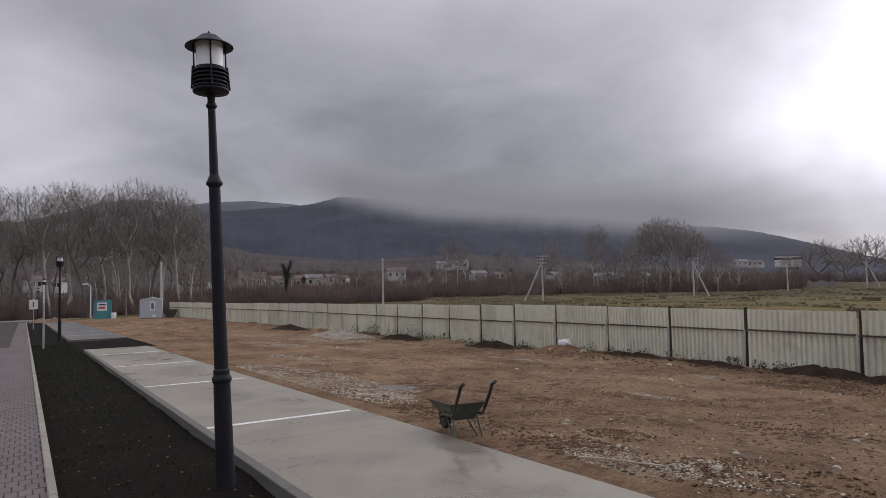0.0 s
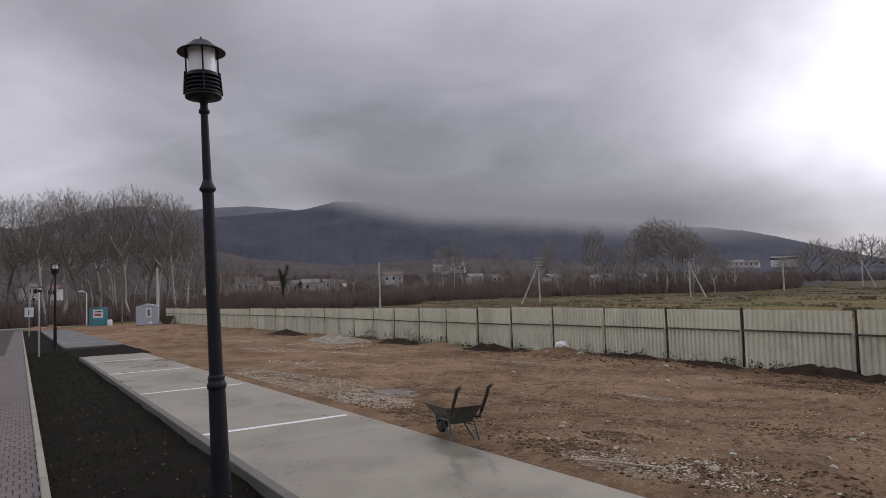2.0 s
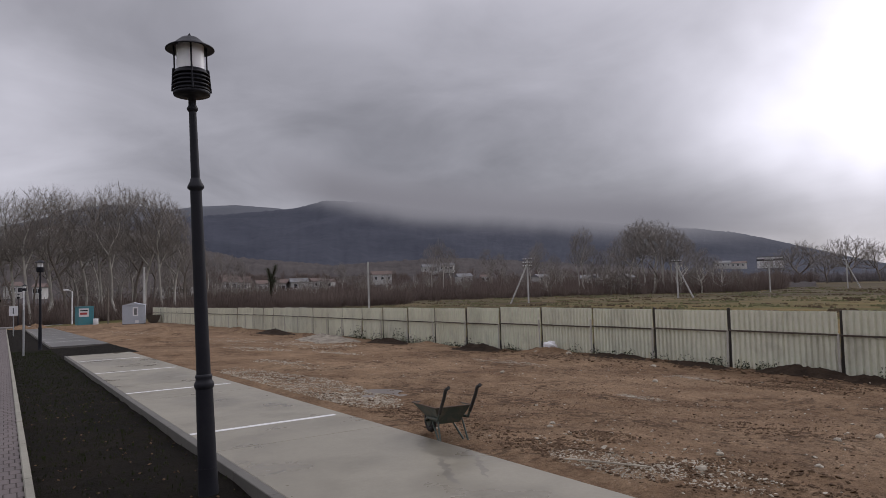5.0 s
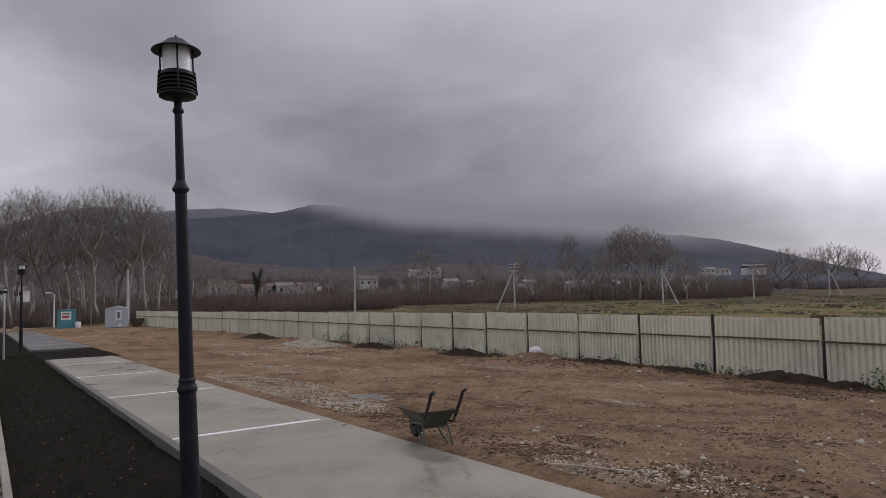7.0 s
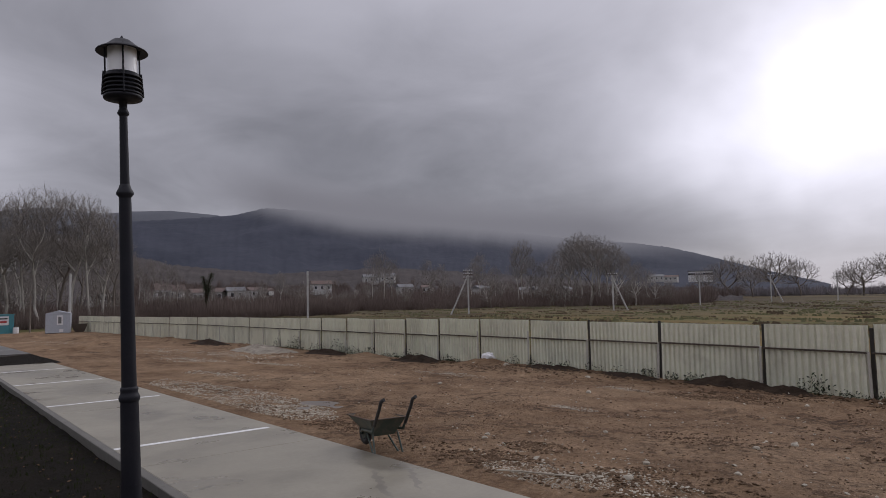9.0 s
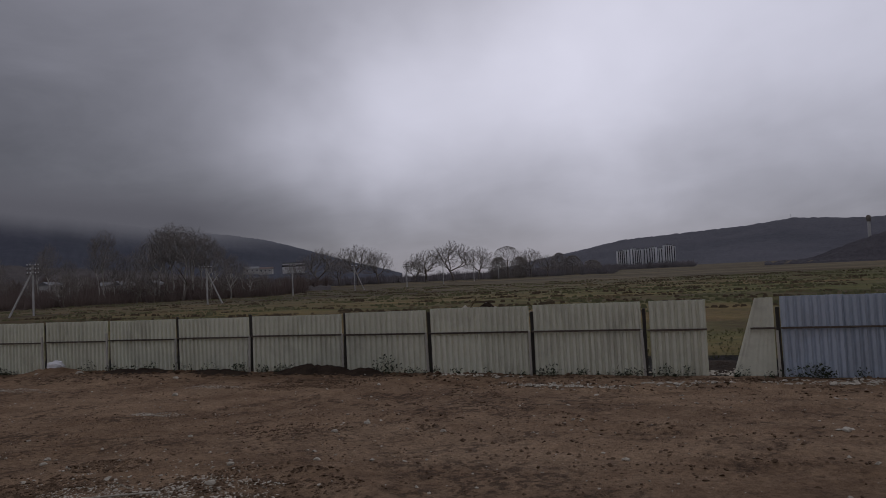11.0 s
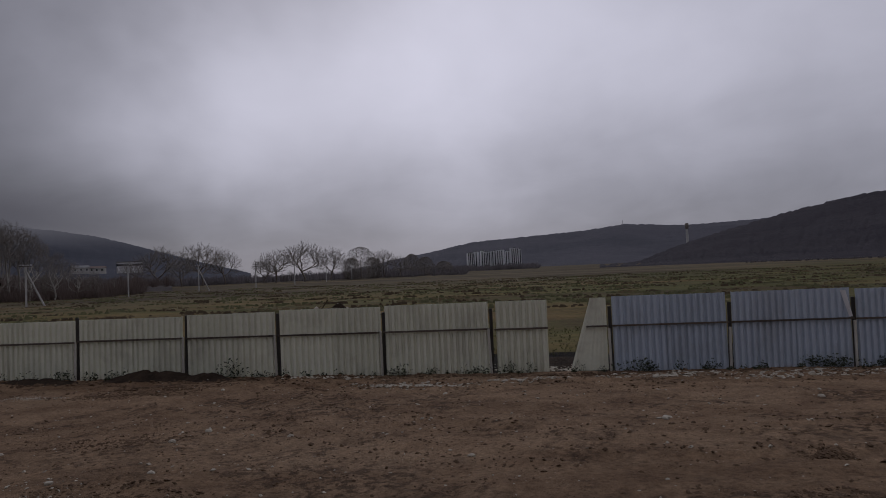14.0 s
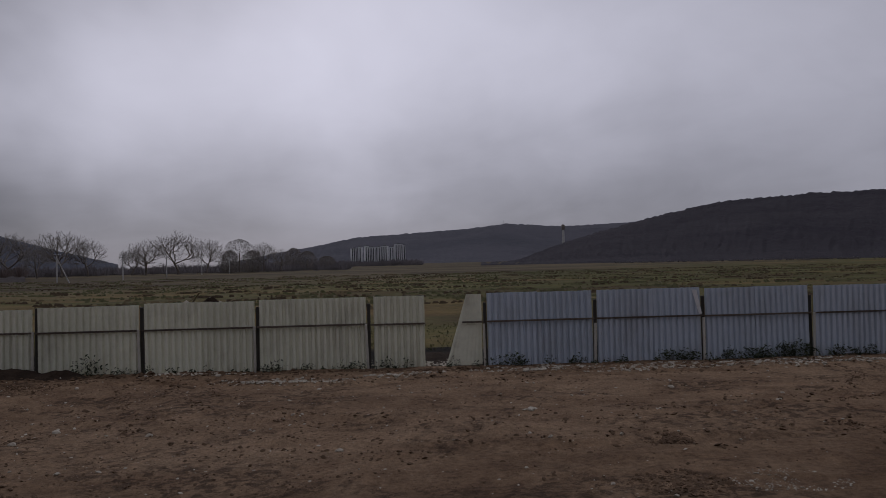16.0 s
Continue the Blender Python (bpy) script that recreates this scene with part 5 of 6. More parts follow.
# site cabin, toilet booth, far road
def cabin():
    x, y = polar(8.4, 83)
    ob = thing("site_cabin", pose(x, y, street_z(y) - 0.05, 0, 0, -12), "pale grey-blue sheet metal site cabin with a small window", "cabin")
    part("body", boxed(-1.15, -1.1, 0.1, 1.15, 1.1, 2.15, bevel=0.02), M_CABIN, ob)
    bm = bmesh.new()
    a = [bm.verts.new(v) for v in ((-1.2, -1.15, 2.15), (1.2, -1.15, 2.15), (1.2, 1.15, 2.15), (-1.2, 1.15, 2.15), (0, -1.15, 2.45), (0, 1.15, 2.45))]
    for q in ((0, 1, 4), (1, 2, 5, 4), (2, 3, 5), (3, 0, 4, 5), (3, 2, 1, 0)):
        bm.faces.new([a[k] for k in q])
    part("roof", bm, M_CABIN, ob)
    part("skid", boxed(-1.15, -1.05, 0, 1.15, -0.9, 0.12), M_RAIL, ob)
    win = part("window", boxed(-0.1, -1.14, 0.95, 0.45, -1.08, 1.95), M_WPLATE, ob)
    part("pane", boxed(0.03, -1.17, 1.1, 0.32, -1.145, 1.8), M_GREYROOF, win)
    part("plate", boxed(0.15, -1.13, 0.2, 0.5, -1.105, 0.5), M_WPLATE, ob, "white square plate")
    for k in range(9):
        part("rib", boxed(-1.13 + 0.28 * k, -1.125, 0.15, -1.10 + 0.28 * k, -1.1, 2.12), M_CABIN, ob)
    x, y = polar(5.0, 92)
    ob = thing("toilet_booth", pose(x, y, street_z(y) - 0.05, 0, 0, 8), "teal sheet metal booth with a white notice", "booth")
    part("body", boxed(-0.85, -0.8, 0.05, 0.85, 0.8, 2.2, bevel=0.02), M_TEAL, ob)
    part("roof", boxed(-0.9, -0.85, 2.2, 0.9, 0.85, 2.28, bevel=0.01), M_TEAL, ob)
    note = part("notice", boxed(-0.78, -0.83, 1.05, 0.3, -0.80, 2.05), M_WPLATE, ob, "white notice with red bars")
    part("bar", boxed(-0.65, -0.845, 1.72, 0.18, -0.832, 1.85), M_PANE, note)
    part("bar", boxed(-0.65, -0.845, 1.3, 0.1, -0.832, 1.55), M_RED, note)
    part("door", boxed(0.42, -0.83, 0.1, 0.8, -0.8, 2.05), M_TEAL, ob)
    x, y = polar(5.75, 91)
    drum = thing("white_drum", pose(x, y, street_z(y) - 0.03), "small white drum beside the booth", "drum")
    part("body", lathe([(0.28, 0), (0.3, 0.05), (0.3, 0.7), (0.27, 0.74)], 14), M_WPLATE, drum)
    part("lid", lathe([(0.29, 0.735), (0.29, 0.77), (0.2, 0.785)], 14), M_GREYPIPE, drum)
    x, y = polar(9.75, 84)
    bin_ = thing("waste_skip", pose(x, y, fence_z(y) - 0.02, 0, 0, -10), "dark open skip beside the cabin", "skip")
    bm = bmesh.new()
    a = [bm.verts.new(v) for v in ((-0.5, -0.4, 0.1), (0.5, -0.4, 0.1), (0.5, 0.4, 0.1), (-0.5, 0.4, 0.1), (-0.8, -0.5, 0.9), (0.8, -0.5, 0.9), (0.8, 0.5, 0.9), (-0.8, 0.5, 0.9))]
    for q in ((0, 1, 5, 4), (1, 2, 6, 5), (2, 3, 7, 6), (3, 0, 4, 7), (3, 2, 1, 0)):
        bm.faces.new([a[k] for k in q])
    part("body", bm, M_RAIL, bin_)
    part("foot", boxed(-0.4, -0.4, -0.02, 0.4, 0.4, 0.1), M_RAIL, bin_)


cabin()


def simple_pole(az, d, h, r, mat, label):
    x, y = polar(az, d)
    ob = thing("pole", pose(x, y, street_z(y) - 0.1), label, "pole")
    part("mast", tube(bmesh.new(), (0, 0, -0.2), (0, 0, h), r, r * 0.7, 8), mat, ob)
    part("cap", lathe([(r * 0.8, h - 0.02), (r * 0.9, h + 0.05), (r * 0.3, h + 0.1)], 8), mat, ob)


simple_pole(9.1, 89, 6.7, 0.17, M_CONPOLE, "white concrete pole behind the cabin")
simple_pole(6.6, 92, 4.4, 0.10, M_BARK, "thin weathered wooden pole")


def sign(x, y, h, face, label):
    ob = thing("road_sign", pose(x, y, street_z(y) - 0.08, 0, 0, 0), label, "sign", "road signs")
    part("post", tube(bmesh.new(), (0, 0, -0.1), (0, 0, h), 0.038, n=8), M_GREYPIPE, ob)
    plate = part("plate", boxed(-0.3 if face else -0.02, -0.06, h - 0.75, 0.3 if face else 0.02, -0.04, h, bevel=0.006), M_WPLATE, ob)
    if face:
        part("bar", boxed(-0.05, -0.066, h - 0.6, 0.02, -0.061, h - 0.15), M_PANE, plate)
    for k in (0.15, 0.55):
        part("clamp", boxed(-0.05, -0.045, h - k - 0.03, 0.05, 0.045, h - k + 0.03), M_GREYPIPE, ob)


sign(0.39, 29.05, 2.55, False, "grey steel sign post with its plate edge-on")
sign(0.35, 60.0, 2.3, True, "white rectangular road sign on a steel post")


def cobra_lamp():
    x, y = polar(4.2, 100)
    ob = thing("road_light", pose(x, y, street_z(y) - 0.1, 0, 0, 0), "white tubular road light with a short arm", "street lamp")
    part("mast", tube(bmesh.new(), (0, 0, 0), (0, 0, 4.4), 0.09, 0.07, 8), M_WPLATE, ob)
    arm = part("arm", tube(bmesh.new(), (0, 0, 4.35), (-0.45, 0, 4.6), 0.05, n=6), M_WPLATE, ob)
    part("head", boxed(-1.0, -0.14, 4.5, -0.35, 0.14, 4.68, bevel=0.03), M_WPLATE, arm)


cobra_lamp()
ob = obj("cross_road", boxed(-60, 96, street_z(96) - 0.14, 11, 101, street_z(96) - 0.05), grainy("pale_wet_road", (0.16, 0.15, 0.14), (0.26, 0.245, 0.22), 0.2, 6, 0.6))
tagged(ob, "pale damp cross road beyond the site", "road", kind="structure")


# ---- yard: stones, gravel, clods, mounds, weeds ----
OCTA = ([(1, 0, 0), (0, 1, 0), (-1, 0, 0), (0, -1, 0), (0, 0, 0.8), (0, 0, -0.8), (0.6, 0.6, 0.35), (-0.6, -0.5, 0.4)],
        [(0, 6, 4), (6, 1, 4), (0, 1, 6), (1, 2, 4), (2, 7, 4), (7, 3, 4), (2, 3, 7), (3, 0, 4), (1, 0, 5), (2, 1, 5), (3, 2, 5), (0, 3, 5)])


def pebbles(name, spots, mat, label, seed, lift=0.15):
    """Many small stones in one object; spots: (x, y, size)."""
    rng = random.Random(seed)
    vs, fs = [], []
    for x, y, s in spots:
        b = len(vs)
        q = Euler((rng.uniform(-0.4, 0.4), rng.uniform(-0.4, 0.4), rng.uniform(0, 6.28))).to_matrix()
        sx, sy, sz = s * rng.uniform(0.7, 1.3), s * rng.uniform(0.6, 1.0), s * rng.uniform(0.4, 0.8)
        z = ground_z(x, y) + sz * lift
        for c in OCTA[0]:
            p = q @ Vector((c[0] * sx * rng.uniform(0.85, 1.15), c[1] * sy * rng.uniform(0.85, 1.15), c[2] * sz))
            vs.append((x + p.x, y + p.y, z + p.z))
        fs += [tuple(b + k for k in f) for f in OCTA[1]]
    return tagged(raw(name, vs, fs, mat), label, "stones", kind="stuff")


rng = random.Random(77)


def blob(n, x, y, rx, ry, lo, hi, turn=0.0, power=0.5):
    out, c, s = [], math.cos(radians(turn)), math.sin(radians(turn))
    for _ in range(n):
        t, r = rng.uniform(0, 6.283), rng.random() ** power
        u, v = rx * r * math.cos(t), ry * r * math.sin(t)
        px, py = x + u * c - v * s, y + u * s + v * c
        if px > 3.72:
            out.append((px, py, lo + (hi - lo) * rng.random() ** 3))
    return out


pale = []
pale += blob(8200, 4.5, 10.5, 0.85, 4.2, 0.005, 0.024)                 # gravel bed beside the slab
pale += blob(1300, 4.6, 7.7, 0.6, 0.9, 0.005, 0.022)
pale += blob(1700, 4.32, 1.95, 0.36, 0.75, 0.004, 0.017)               # crushed stone in front of the barrow
pale += blob(800, 4.62, 1.15, 0.38, 0.6, 0.004, 0.020)
pale += blob(260, 5.0, 2.2, 0.8, 1.3, 0.006, 0.026)
pale += blob(500, 4.45, -5.3, 0.3, 0.42, 0.003, 0.013)
for (x, y), (rx, ry), n in (((12.7, -0.4), (0.35, 1.4), 380), ((13.4, -2.6), (0.4, 1.0), 170), ((13.9, -5.5), (0.6, 1.5), 460), ((13.3, -7.9), (0.9, 1.7), 620), ((13.2, -10.6), (1.0, 1.8), 620), ((12.7, -12.4), (0.7, 1.2), 260), ((14.2, 1.6), (0.3, 1.2), 160)):
    pale += blob(n, x, y, rx, ry, 0.010, 0.060, 8, 0.7)                # loose stone along the fence
for (x, y), (rx, ry), n in (((8.55, 5.3), (0.22, 0.5), 700), ((11.05, 11.8), (0.35, 1.5), 1100), ((11.77, 6.75), (0.25, 0.8), 700), ((7.9, 23.5), (0.9, 2.6), 900), ((9.4, 19.0), (0.5, 2.0), 500), ((6.2, 15.5), (0.5, 2.2), 500), ((9.0, 31.0), (1.6, 4.0), 900), ((6.0, 36.0), (1.0, 5.0), 500), ((7.0, 50.0), (1.6, 7.0), 500)):
    pale += blob(n, x, y, rx, ry, 0.006, 0.016 if y < 13 else 0.04, 5, 0.8)   # pale streaks of stone dust
pale += blob(1900, 13.0, 28.6, 1.1, 2.3, 0.02, 0.07)                   # far heap
pale += blob(500, 11.0, 25.5, 1.5, 3.5, 0.02, 0.05)
pale += blob(420, 15.9, -3.5, 0.9, 0.8, 0.03, 0.09)                    # rubble in the fence gap
pale += blob(900, 15.9, 1.0, 0.6, 12.0, 0.015, 0.06)                  # stones thrown over the fence line
pale += blob(800, 9.0, 4.0, 6.0, 12.0, 0.008, 0.035)
pale += blob(420, 9.0, -3.0, 5.5, 8.0, 0.008, 0.035)
pebbles("gravel", pale, M_STONE, "pale crushed limestone gravel scattered over the dirt", 3)
brown = blob(6500, 8.8, 4.0, 5.4, 14.0, 0.008, 0.030) + blob(3200, 6.5, 2.5, 2.6, 5.5, 0.006, 0.022) + blob(1500, 14.3, 8, 0.4, 14, 0.02, 0.09) + blob(700, 14.3, -6, 0.35, 7, 0.02, 0.06) + blob(1800, 4.3, 4.0, 0.55, 5.0, 0.008, 0.034)
for (x, y), (rx, ry), n in (((5.33, 3.05), (0.3, 0.4), 420), ((4.5, 2.9), (0.4, 0.6), 500), ((4.9, 0.9), (0.6, 0.9), 700), ((12.0, 5.0), (0.45, 1.6), 800), ((12.9, 4.5), (0.4, 1.4), 700), ((6.01, -5.07), (0.2, 0.25), 200), ((4.56, -4.55), (0.35, 0.35), 320), ((6.19, -6.97), (0.2, 0.4), 240), ((4.6, 5.6), (0.5, 0.9), 700), ((16.0, -3.4), (0.9, 0.9), 700), ((7.4, 2.2), (0.5, 0.9), 300), ((12.6, 13.5), (0.9, 2.6), 800), ((10.0, 21.5), (1.0, 2.0), 500)):
    brown += blob(int(n * 1.6), x, y, rx, ry, 0.006, 0.030, 10, 0.8)              # broken clods in patches
for k in range(2600):
    y = rng.uniform(-16, 40)
    x = 12.4 + 0.35 * math.sin(y * 0.16) + 0.15 * math.sin(y * 0.45) + rng.choice((-0.3, 0.3, 0.75, 1.35)) + rng.gauss(0, 0.12)
    if noise.noise(Vector((x * 0.4, y * 0.4, 0))) > -0.1:
        brown.append((x, y, 0.012 + 0.045 * rng.random() ** 2))
for k in range(1100):
    t, c = rng.uniform(1.6, 4.4), rng.choice((5.9, 6.5, 7.3, 7.9)) + rng.gauss(0, 0.08)
    x, y = 13.5 + c * math.cos(t), -5.0 + c * math.sin(t)
    if 4.2 < x < 14:
        brown.append((x, y, 0.008 + 0.03 * rng.random() ** 2))
pebbles("clods", brown, M_DSTONE, "brown clods and stones lying on the bare dirt", 4)


def rock(x, y, s, label="pale lump of limestone lying on the dirt"):
    bm = bmesh.new()
    bmesh.ops.create_icosphere(bm, subdivisions=2, radius=1.0)
    for v in bm.verts:
        v.co *= 1 + 0.35 * noise.noise(v.co * 1.3 + Vector((x * 3, y * 3, 0)))
        v.co = Vector((v.co.x * s, v.co.y * s * 0.75, max(v.co.z, -0.4) * s * 0.6))
    ob = obj("rock", bm, M_STONE)
    ob.location = (x, y, ground_z(x, y) + s * 0.12)
    ob.rotation_euler = (0, 0, rng.uniform(0, 6.28))
    tagged(ob, label, "rock", "loose rocks")


ROCKS = [(4.70, 1.30, 0.06), (5.36, 3.93, 0.05), (8.10, 1.44, 0.06), (5.42, 1.62, 0.05), (5.6, 4.15, 0.055), (7.3, 1.5, 0.06), (7.6, 0.2, 0.05), (6.4, -2.0, 0.05), (8.2, -4.2, 0.07), (13.9, 1.1, 0.09), (13.6, 9.2, 0.11), (14.2, 12.9, 0.16), (14.0, 14.2, 0.10), (10.4, 6.5, 0.08), (9.2, 9.8, 0.07), (14.3, 4.4, 0.08), (12.2, 3.1, 0.06), (11.6, -1.2, 0.06), (9.7, -6.6, 0.07), (13.3, -5.1, 0.08), (6.9, 3.3, 0.045), (5.8, 0.9, 0.05)]
for x, y, s in ROCKS:
    rock(x, y, s * 0.8)


def mound(x, y, rx, ry, h, mat, name, label, seed):
    vs, fs, n, m = [], [], 16, 30
    z0 = ground_z(x, y)
    for i in range(n + 1):
        for k in range(m):
            t, u = 2 * math.pi * k / m, i / n
            px, py = x + rx * u * math.cos(t), y + ry * u * math.sin(t)
            hh = h * (0.5 + 0.5 * math.cos(math.pi * u)) * (1 + 0.5 * noise.noise(Vector((px * 3, py * 3, seed))) + 0.35 * noise.noise(Vector((px * 9, py * 9, seed))))
            vs.append((px, py, ground_z(px, py) + hh - 0.03 * (u > 0.9)))
    for i in range(n):
        for k in range(m):
            fs.append((i * m + k, (i + 1) * m + k, (i + 1) * m + (k + 1) % m, i * m + (k + 1) % m))
    tagged(raw(name, vs, fs, mat, smooth=True), label, "mound", "soil mounds")


mound(14.5, 5.75, 0.5, 1.5, 0.24, M_DARKDIRT, "soil_mound", "low mound of black topsoil against the fence", 1)
mound(14.5, 4.6, 0.4, 0.8, 0.16, M_DARKDIRT, "soil_mound", "low mound of black topsoil against the fence", 2)
for k, (x, y, rx, ry, h) in enumerate(((14.5, 8.6, 0.45, 1.1, 0.14), (14.45, 11.2, 0.5, 1.4, 0.18), (14.35, 14.0, 0.55, 1.6, 0.22), (14.1, 17.5, 0.8, 1.6, 0.26), (14.2, 21, 0.7, 1.8, 0.2), (14.1, 24.5, 0.8, 1.8, 0.24), (13.6, 32.5, 0.9, 2.2, 0.3), (13.6, 38, 0.9, 3, 0.34), (13.4, 45, 0.9, 3, 0.32))):
    dark = k in (0, 1, 3, 5, 7)
    mound(x, y, rx, ry, h * 0.7, M_DARKDIRT if dark else M_DIRT, "soil_mound", "dark heap of damp soil along the fence" if dark else "rough heap of brown soil along the fence", k + 5)
mound(13.0, 28.6, 1.5, 3.0, 0.26, M_GRAVELBED, "stone_mound", "low spread mound of pale crushed stone", 61)
mound(16.4, -3.5, 1.3, 1.2, 0.10, M_DARKDIRT, "soil_mound", "dark soil and rubble heaped behind the fence gap", 62)
for k, (x, y, h) in enumerate(((2.8, 84, 0.5), (1.4, 88, 0.4), (5.2, 70, 0.25), (7.5, 62, 0.25), (9.5, 52, 0.3), (5.2, 40, 0.14), (6.0, 34.5, 0.2), (8.6, 42, 0.22))):
    mound(x, y, 1.6, 2.6, h, M_DIRT, "soil_mound", "low heap of brown soil on the site", 40 + k)


def puddle(x, y, rx, ry):
    bm = bmesh.new()
    vs = [bm.verts.new((rx * math.cos(t) * (1 + 0.2 * noise.noise(Vector((math.cos(t) * 2, math.sin(t) * 2, x)))), ry * math.sin(t), 0)) for t in (2 * math.pi * k / 40 for k in range(40))]
    bm.faces.new(vs)
    ob = obj("puddle", bm, M_MUD)
    ob.location = (x, y, ground_z(x, y) - 0.004)
    tagged(ob, "shallow muddy puddle on the bare dirt", "puddle", kind="structure")


M_MUD = grainy("wet_mud", (0.10, 0.078, 0.055), (0.14, 0.112, 0.085), 1.5, 12, 0.3, bumps=0.05)
puddle(5.2, 8.1, 0.45, 0.6)


# rubble pile behind the fence
for k in range(26):
    x, y = 19.2 + rng.gauss(0, 0.4), 2.9 + rng.gauss(0, 0.8)
    bm = bmesh.new()
    L, W, H = rng.uniform(0.08, 0.26), rng.uniform(0.06, 0.15), rng.uniform(0.04, 0.09)
    box(bm, -L, -W, -H, L, W, H, bevel=0.02)
    for v in bm.verts:
        v.co += Vector((rng.gauss(0, 0.025), rng.gauss(0, 0.025), rng.gauss(0, 0.025)))
    ob = obj("concrete_lump", bm, M_STONE if k % 3 else M_DSTONE)
    lift = 1.16 * (0.5 + 0.5 * math.cos(math.pi * min(math.hypot((x - 19.2) / 1.6, (y - 2.9) / 2.4), 1)))
    ob.matrix_basis = pose(x, y, ground_z(x, y) + lift + rng.uniform(0.06, 0.2), rng.uniform(-40, 40), rng.uniform(-40, 40), rng.uniform(0, 360))
    tagged(ob, "broken concrete lump on a rubble pile" if k % 3 else "brown broken brick lump on a rubble pile", "rubble", "rubble pile")
mound(19.2, 2.9, 1.6, 2.4, 1.08, M_DARKDIRT, "rubble_mound", "dark earth mound under the broken concrete", 77)
for y, tilt, turn in ((3.7, 62, 20), (3.3, 50, -40), (2.5, 70, 60)):
    ob = obj("lath", boxed(-0.02, -0.012, -0.3, 0.02, 0.012, 0.75, bevel=0.003), M_STRAW)
    ob.matrix_basis = pose(19.1, y, ground_z(19.1, y) + 1.1, tilt, 0, turn)
    tagged(ob, "splintered wooden lath sticking out of the rubble", "lath", "laths in the rubble")


def scraps():
    """A crumpled white sack by the fence and a pale bent strip on the gravel."""
    bm = bmesh.new()
    bmesh.ops.create_icosphere(bm, subdivisions=3, radius=1.0)
    for v in bm.verts:
        g = 1 + 0.35 * noise.noise(v.co * 1.8) + 0.18 * noise.noise(v.co * 4.5)
        v.co = Vector((v.co.x * 0.13 * g, v.co.y * 0.27 * g, max(v.co.z, -0.5) * 0.16 * g))
    ob = obj("sack", bm, M_WPLATE)
    ob.location = (14.6, 14.2, ground_z(14.6, 14.2) + 0.2)
    tagged(ob, "crumpled white plastic sack lying by the fence", "sack")
    bm, pts = bmesh.new(), []
    for k in range(10):
        u = k / 9
        x, y = 4.02 + 0.31 * u + 0.07 * math.sin(3.14 * u), 2.25 - 0.73 * u
        pts.append((x, y, ground_z(x, y) + 0.035))
    bent(bm, pts, 0.008, 6)
    tagged(obj("strip", bm, M_STONE), "pale bent strip lying on the crushed stone", "strip")


scraps()


def tufts(name, spots, mat, label, seed):
    """Spots: (x, y, height, leaves)."""
    r = random.Random(seed)
    vs, fs = [], []
    for x, y, h, n in spots:
        z = ground_z(x, y)
        for _ in range(n):
            t, hh = r.uniform(0, 6.283), h * r.uniform(0.45, 1.0)
            out = hh * r.uniform(0.1, 0.7)
            dx, dy = math.cos(t), math.sin(t)
            w, b = hh * r.uniform(0.03, 0.08), len(vs)
            ox, oy = r.gauss(0, h * 0.18), r.gauss(0, h * 0.18)
            a = (x + ox, y + oy, z - 0.02)
            mx, my, mz = a[0] + dx * out * 0.5, a[1] + dy * out * 0.5, z + hh * 0.6
            vs += [a, (mx - dy * w, my + dx * w, mz), (mx + dx * out * 0.5, my + dy * out * 0.5, z + hh), (mx + dy * w, my - dx * w, mz)]
            fs.append((b, b + 1, b + 2, b + 3))
    tagged(raw(name, vs, fs, mat), label, "plants", kind="stuff")


weeds = []
for k in range(260):
    y = rng.uniform(-22, 30)
    weeds.append((FENCE_X - rng.uniform(0.09, 0.3), y, rng.choice((0.07, 0.10, 0.12, 0.18, 0.28)), rng.randrange(6, 16)))
for y, h, n in ((-5.1, 0.42, 60), (-5.3, 0.32, 40), (-5.9, 0.25, 20), (-6.6, 0.3, 26), (-7.6, 0.22, 18), (-8.7, 0.32, 50), (-9.0, 0.36, 60), (-9.2, 0.3, 40), (-10.1, 0.34, 50), (-10.5, 0.42, 70), (-10.9, 0.4, 60), (-11.4, 0.44, 80), (-11.7, 0.5, 80), (-12.0, 0.4, 60), (-12.6, 0.3, 30), (-13.4, 0.35, 40),
                (-2.3, 0.3, 24), (-2.7, 0.3, 20), (0.1, 0.4, 14), (0.35, 0.3, 16), (-1.6, 0.25, 18), (2.3, 0.25, 14), (3.9, 0.5, 20), (4.05, 0.62, 26), (4.15, 0.5, 16), (6.7, 0.25, 22), (7.0, 0.3, 24), (7.5, 0.32, 26), (8.1, 0.4, 26), (8.3, 0.34, 30), (10.1, 0.36, 24), (11.0, 0.4, 26), (11.6, 0.3, 24), (13.2, 0.4, 24), (16.5, 0.4, 24), (19.0, 0.45, 24), (21.8, 0.6, 30), (23.2, 0.5, 24), (24.5, 0.8, 36), (26.0, 0.6, 30), (26.8, 0.7, 30), (28.5, 0.9, 40), (29.2, 0.7, 30), (31.0, 0.6, 30)):
    weeds.append((FENCE_X - rng.uniform(0.1, 0.22), y, h * 0.85, n))


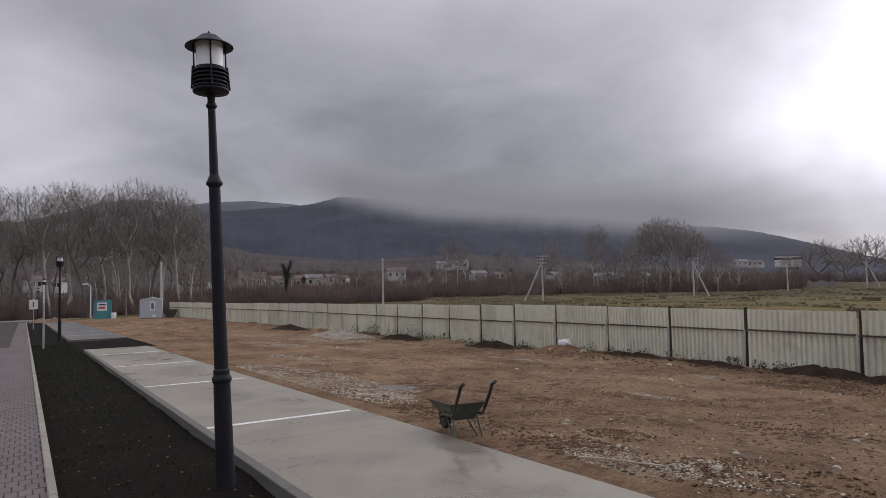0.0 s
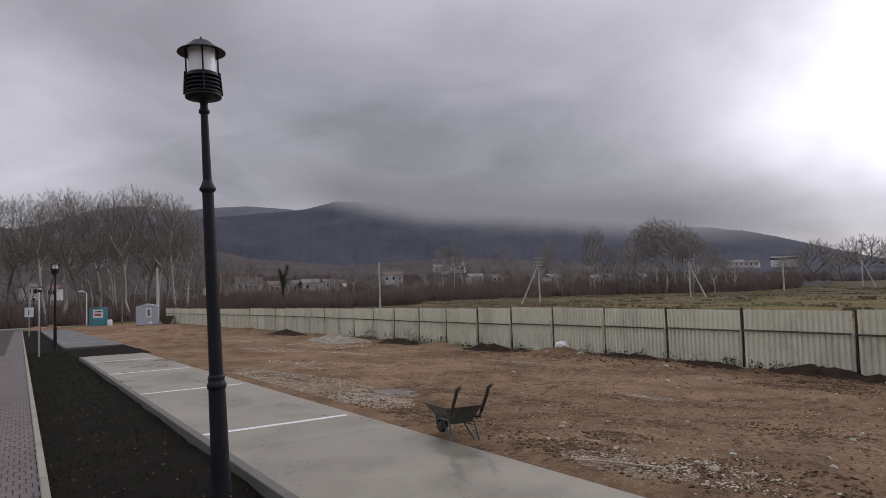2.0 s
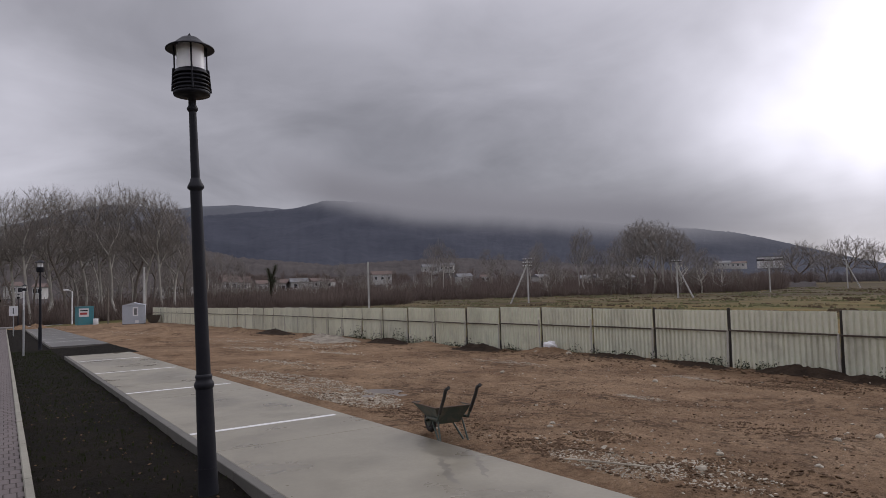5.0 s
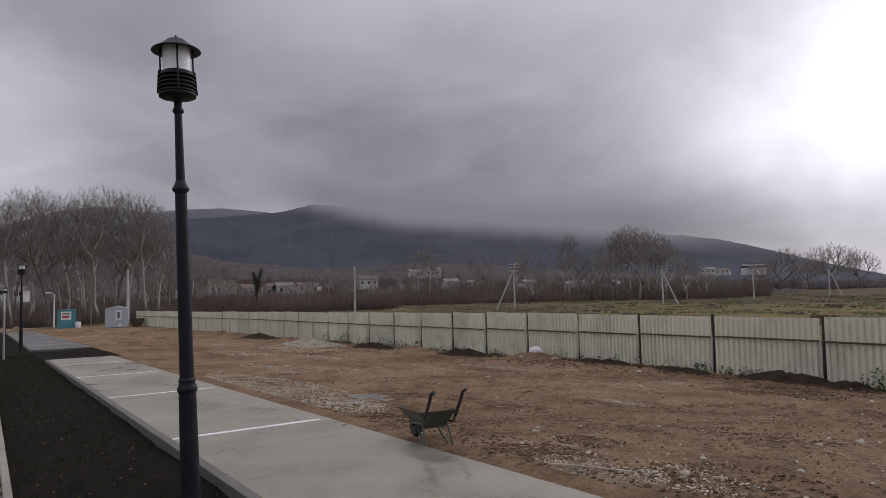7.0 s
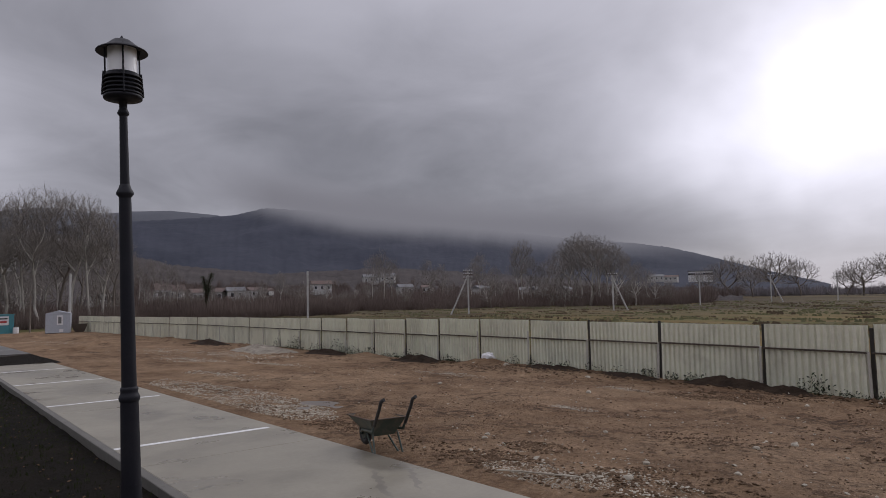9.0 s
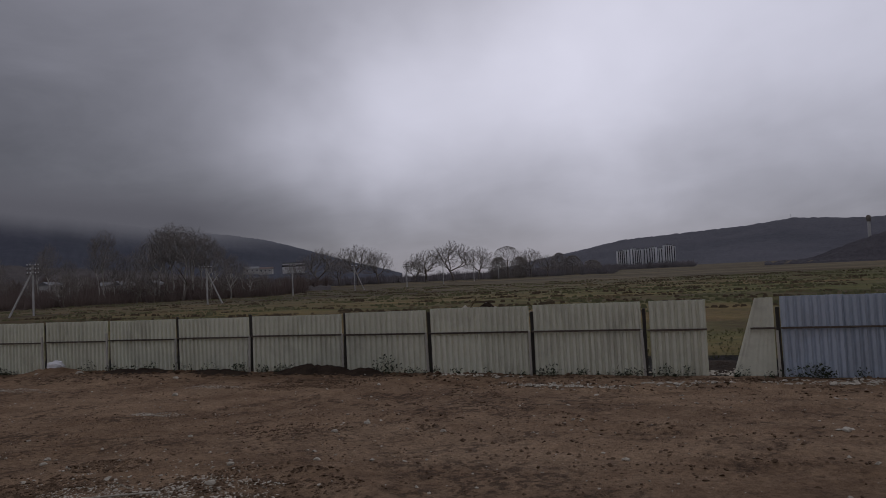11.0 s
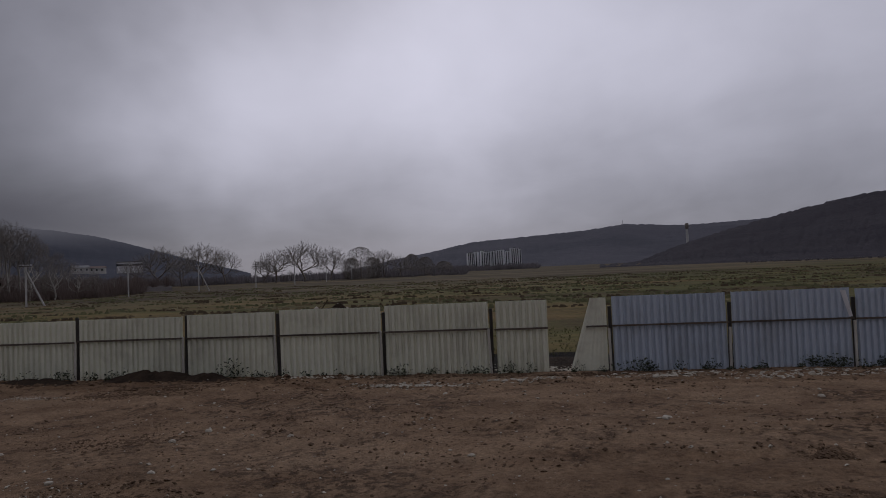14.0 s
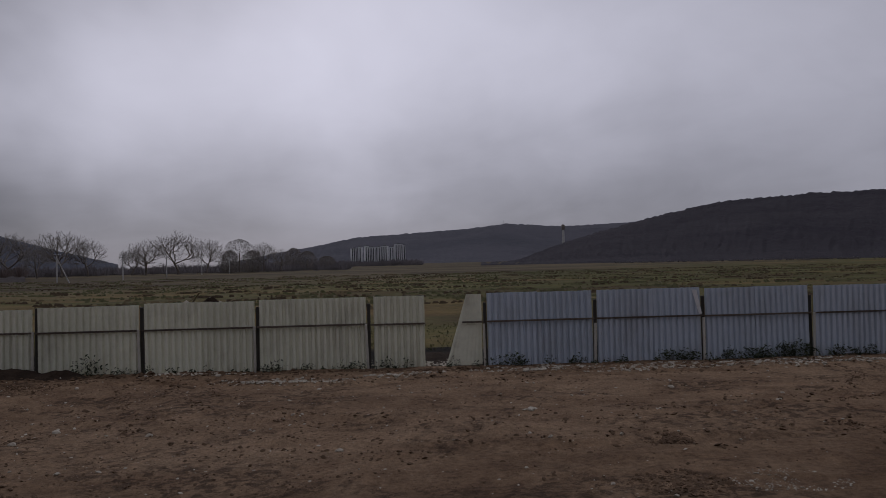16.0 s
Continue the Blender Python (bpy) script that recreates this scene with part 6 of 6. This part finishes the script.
def leafy(name, spots, mat, label, seed):
    """Low leafy plants: stems with small leaves in a loose dome."""
    r = random.Random(seed)
    vs, fs = [], []
    for x, y, h, n in spots:
        z = ground_z(x, y)
        for _ in range(n * 2):
            t, q, u = r.uniform(0, 6.283), r.random() ** 0.6, r.random()
            px, py, pz = x + 0.35 * h * q * math.cos(t), y + 0.75 * h * q * math.sin(t), z + h * u * (1.05 - 0.5 * q)
            e = Euler((r.uniform(-1, 1), r.uniform(-1, 1), r.uniform(0, 6.283))).to_matrix()
            s, b = r.uniform(0.012, 0.034) * (0.6 + h), len(vs)
            vs += [(px + c.x, py + c.y, pz + c.z) for c in (e @ Vector(k) for k in ((-s * 1.6, 0, 0), (0, -s * 0.7, s * 0.2), (s * 1.6, 0, 0), (0, s * 0.7, s * 0.2)))]
            fs.append((b, b + 1, b + 2, b + 3))
        for _ in range(3):
            px, py, b = x + r.gauss(0, 0.12 * h), y + r.gauss(0, 0.3 * h), len(vs)
            vs += [(px - 0.003, py, z - 0.02), (px + 0.003, py + 0.003, z - 0.02), (px + r.gauss(0, 0.1 * h), py + r.gauss(0, 0.2 * h), z + h * r.uniform(0.7, 1.15))]
            fs.append((b, b + 1, b + 2))
    tagged(raw(name, vs, fs, mat), label, "plants", kind="stuff")


leafy("weeds", weeds, M_WEED, "dark green and dry weeds along the foot of the fence", 8)
grass = [(rng.uniform(-0.02, 1.5), 2.5 + 30 * rng.random() ** 0.8, rng.uniform(0.02, 0.055), rng.randrange(4, 9)) for _ in range(5500)]
tufts("grass_seedlings", grass, M_SEED, "sparse young grass on the dark topsoil", 9)
tuss = [(rng.uniform(17.6, 26), rng.uniform(-9, 1), rng.uniform(0.04, 0.10), rng.randrange(8, 16)) for _ in range(1200)]
tufts("meadow_tussocks", tuss, M_GRASS, "rough grass tussocks of the winter meadow", 10)


def clumps(name, count, mat, label, seed):
    """Wide low grass clumps over the meadow behind the fence."""
    r = random.Random(seed)
    vs, fs = [], []
    for _ in range(count):
        x, y = 34 + 130 * r.random() ** 1.3, r.uniform(-110, 120)
        z, wide, h = ground_z(x, y), r.uniform(0.4, 1.6), r.uniform(0.08, 0.24)
        for _ in range(11):
            ox, oy = r.gauss(0, 0.3 * wide), r.gauss(0, wide)
            w, hh, b = r.uniform(0.08, 0.3), h * r.uniform(0.5, 1.1), len(vs)
            t = r.uniform(-0.6, 0.6)
            dx, dy = w * math.sin(t), w * math.cos(t)
            vs += [(x + ox - dx, y + oy - dy, z - 0.05), (x + ox + dx, y + oy + dy, z - 0.05), (x + ox + dx * 0.5 + 0.1, y + oy + dy * 0.5, z + hh), (x + ox - dx * 0.6 + 0.1, y + oy - dy * 0.6, z + hh * 0.8)]
            fs.append((b, b + 1, b + 2, b + 3))
    tagged(raw(name, vs, fs, mat), label, "grass", kind="stuff")


clumps("green_clumps", 1200, M_GRASS, "low green grass clumps of the winter meadow", 21)
clumps("brown_clumps", 800, M_BROWNG, "dark brown dead grass clumps of the meadow", 22)
clumps("straw_clumps", 350, M_STRAW, "dry straw-coloured grass clumps of the meadow", 23)
litter = [(rng.uniform(0.0, 1.5), rng.uniform(2.5, 14), rng.uniform(0.008, 0.022)) for _ in range(160)]
pebbles("leaf_litter", litter, M_DSTONE, "pale crumbs and dead leaves on the topsoil", 12, 0.4)


# ---- paving: single blocks nearest, the rest joined ----
def paving():
    ob = sloped(thing("paving", Matrix(), "pinkish grey concrete block paving in rows", "pavement", kind="structure"))
    part("bed", boxed(-9, -14, -0.2, -0.11, 95, -0.012), M_JOINT, ob)
    w, l = 0.1, 0.2
    bm = boxed(-w / 2 + 0.003, -l / 2 + 0.003, -0.06, w / 2 - 0.003, l / 2 - 0.003, 0.0, bevel=0.006)
    first_block = part("paving_block", bm, M_PAVE, ob)
    me = first_block.data
    vs0, fs0 = [tuple(v.co) for v in me.vertices], [tuple(p.vertices) for p in me.polygons]
    single, vs, fs = 0, [], []
    for j in range(-40, 430):
        y = j * l + l / 2
        for k in range(0, 16):
            x = -0.104 - w / 2 - k * w + (0 if j % 2 else w / 2)
            if y > 30 and k > 6:
                continue
            z = rng.uniform(-0.003, 0.002)
            if 3.4 < y < 12 and k < 7 and single < 298:
                single += 1
                p = first_block if single == 1 else new("paving_block", me)
                p.parent, p.location = ob, (x, y, z)
            else:
                b = len(vs)
                vs += [(a + x, c + y, d + z) for a, c, d in vs0]
                fs += [tuple(b + i for i in f) for f in fs0]
    tagged(raw("far_blocks", vs, fs, M_PAVE, ob), kind="stuff")


paving()
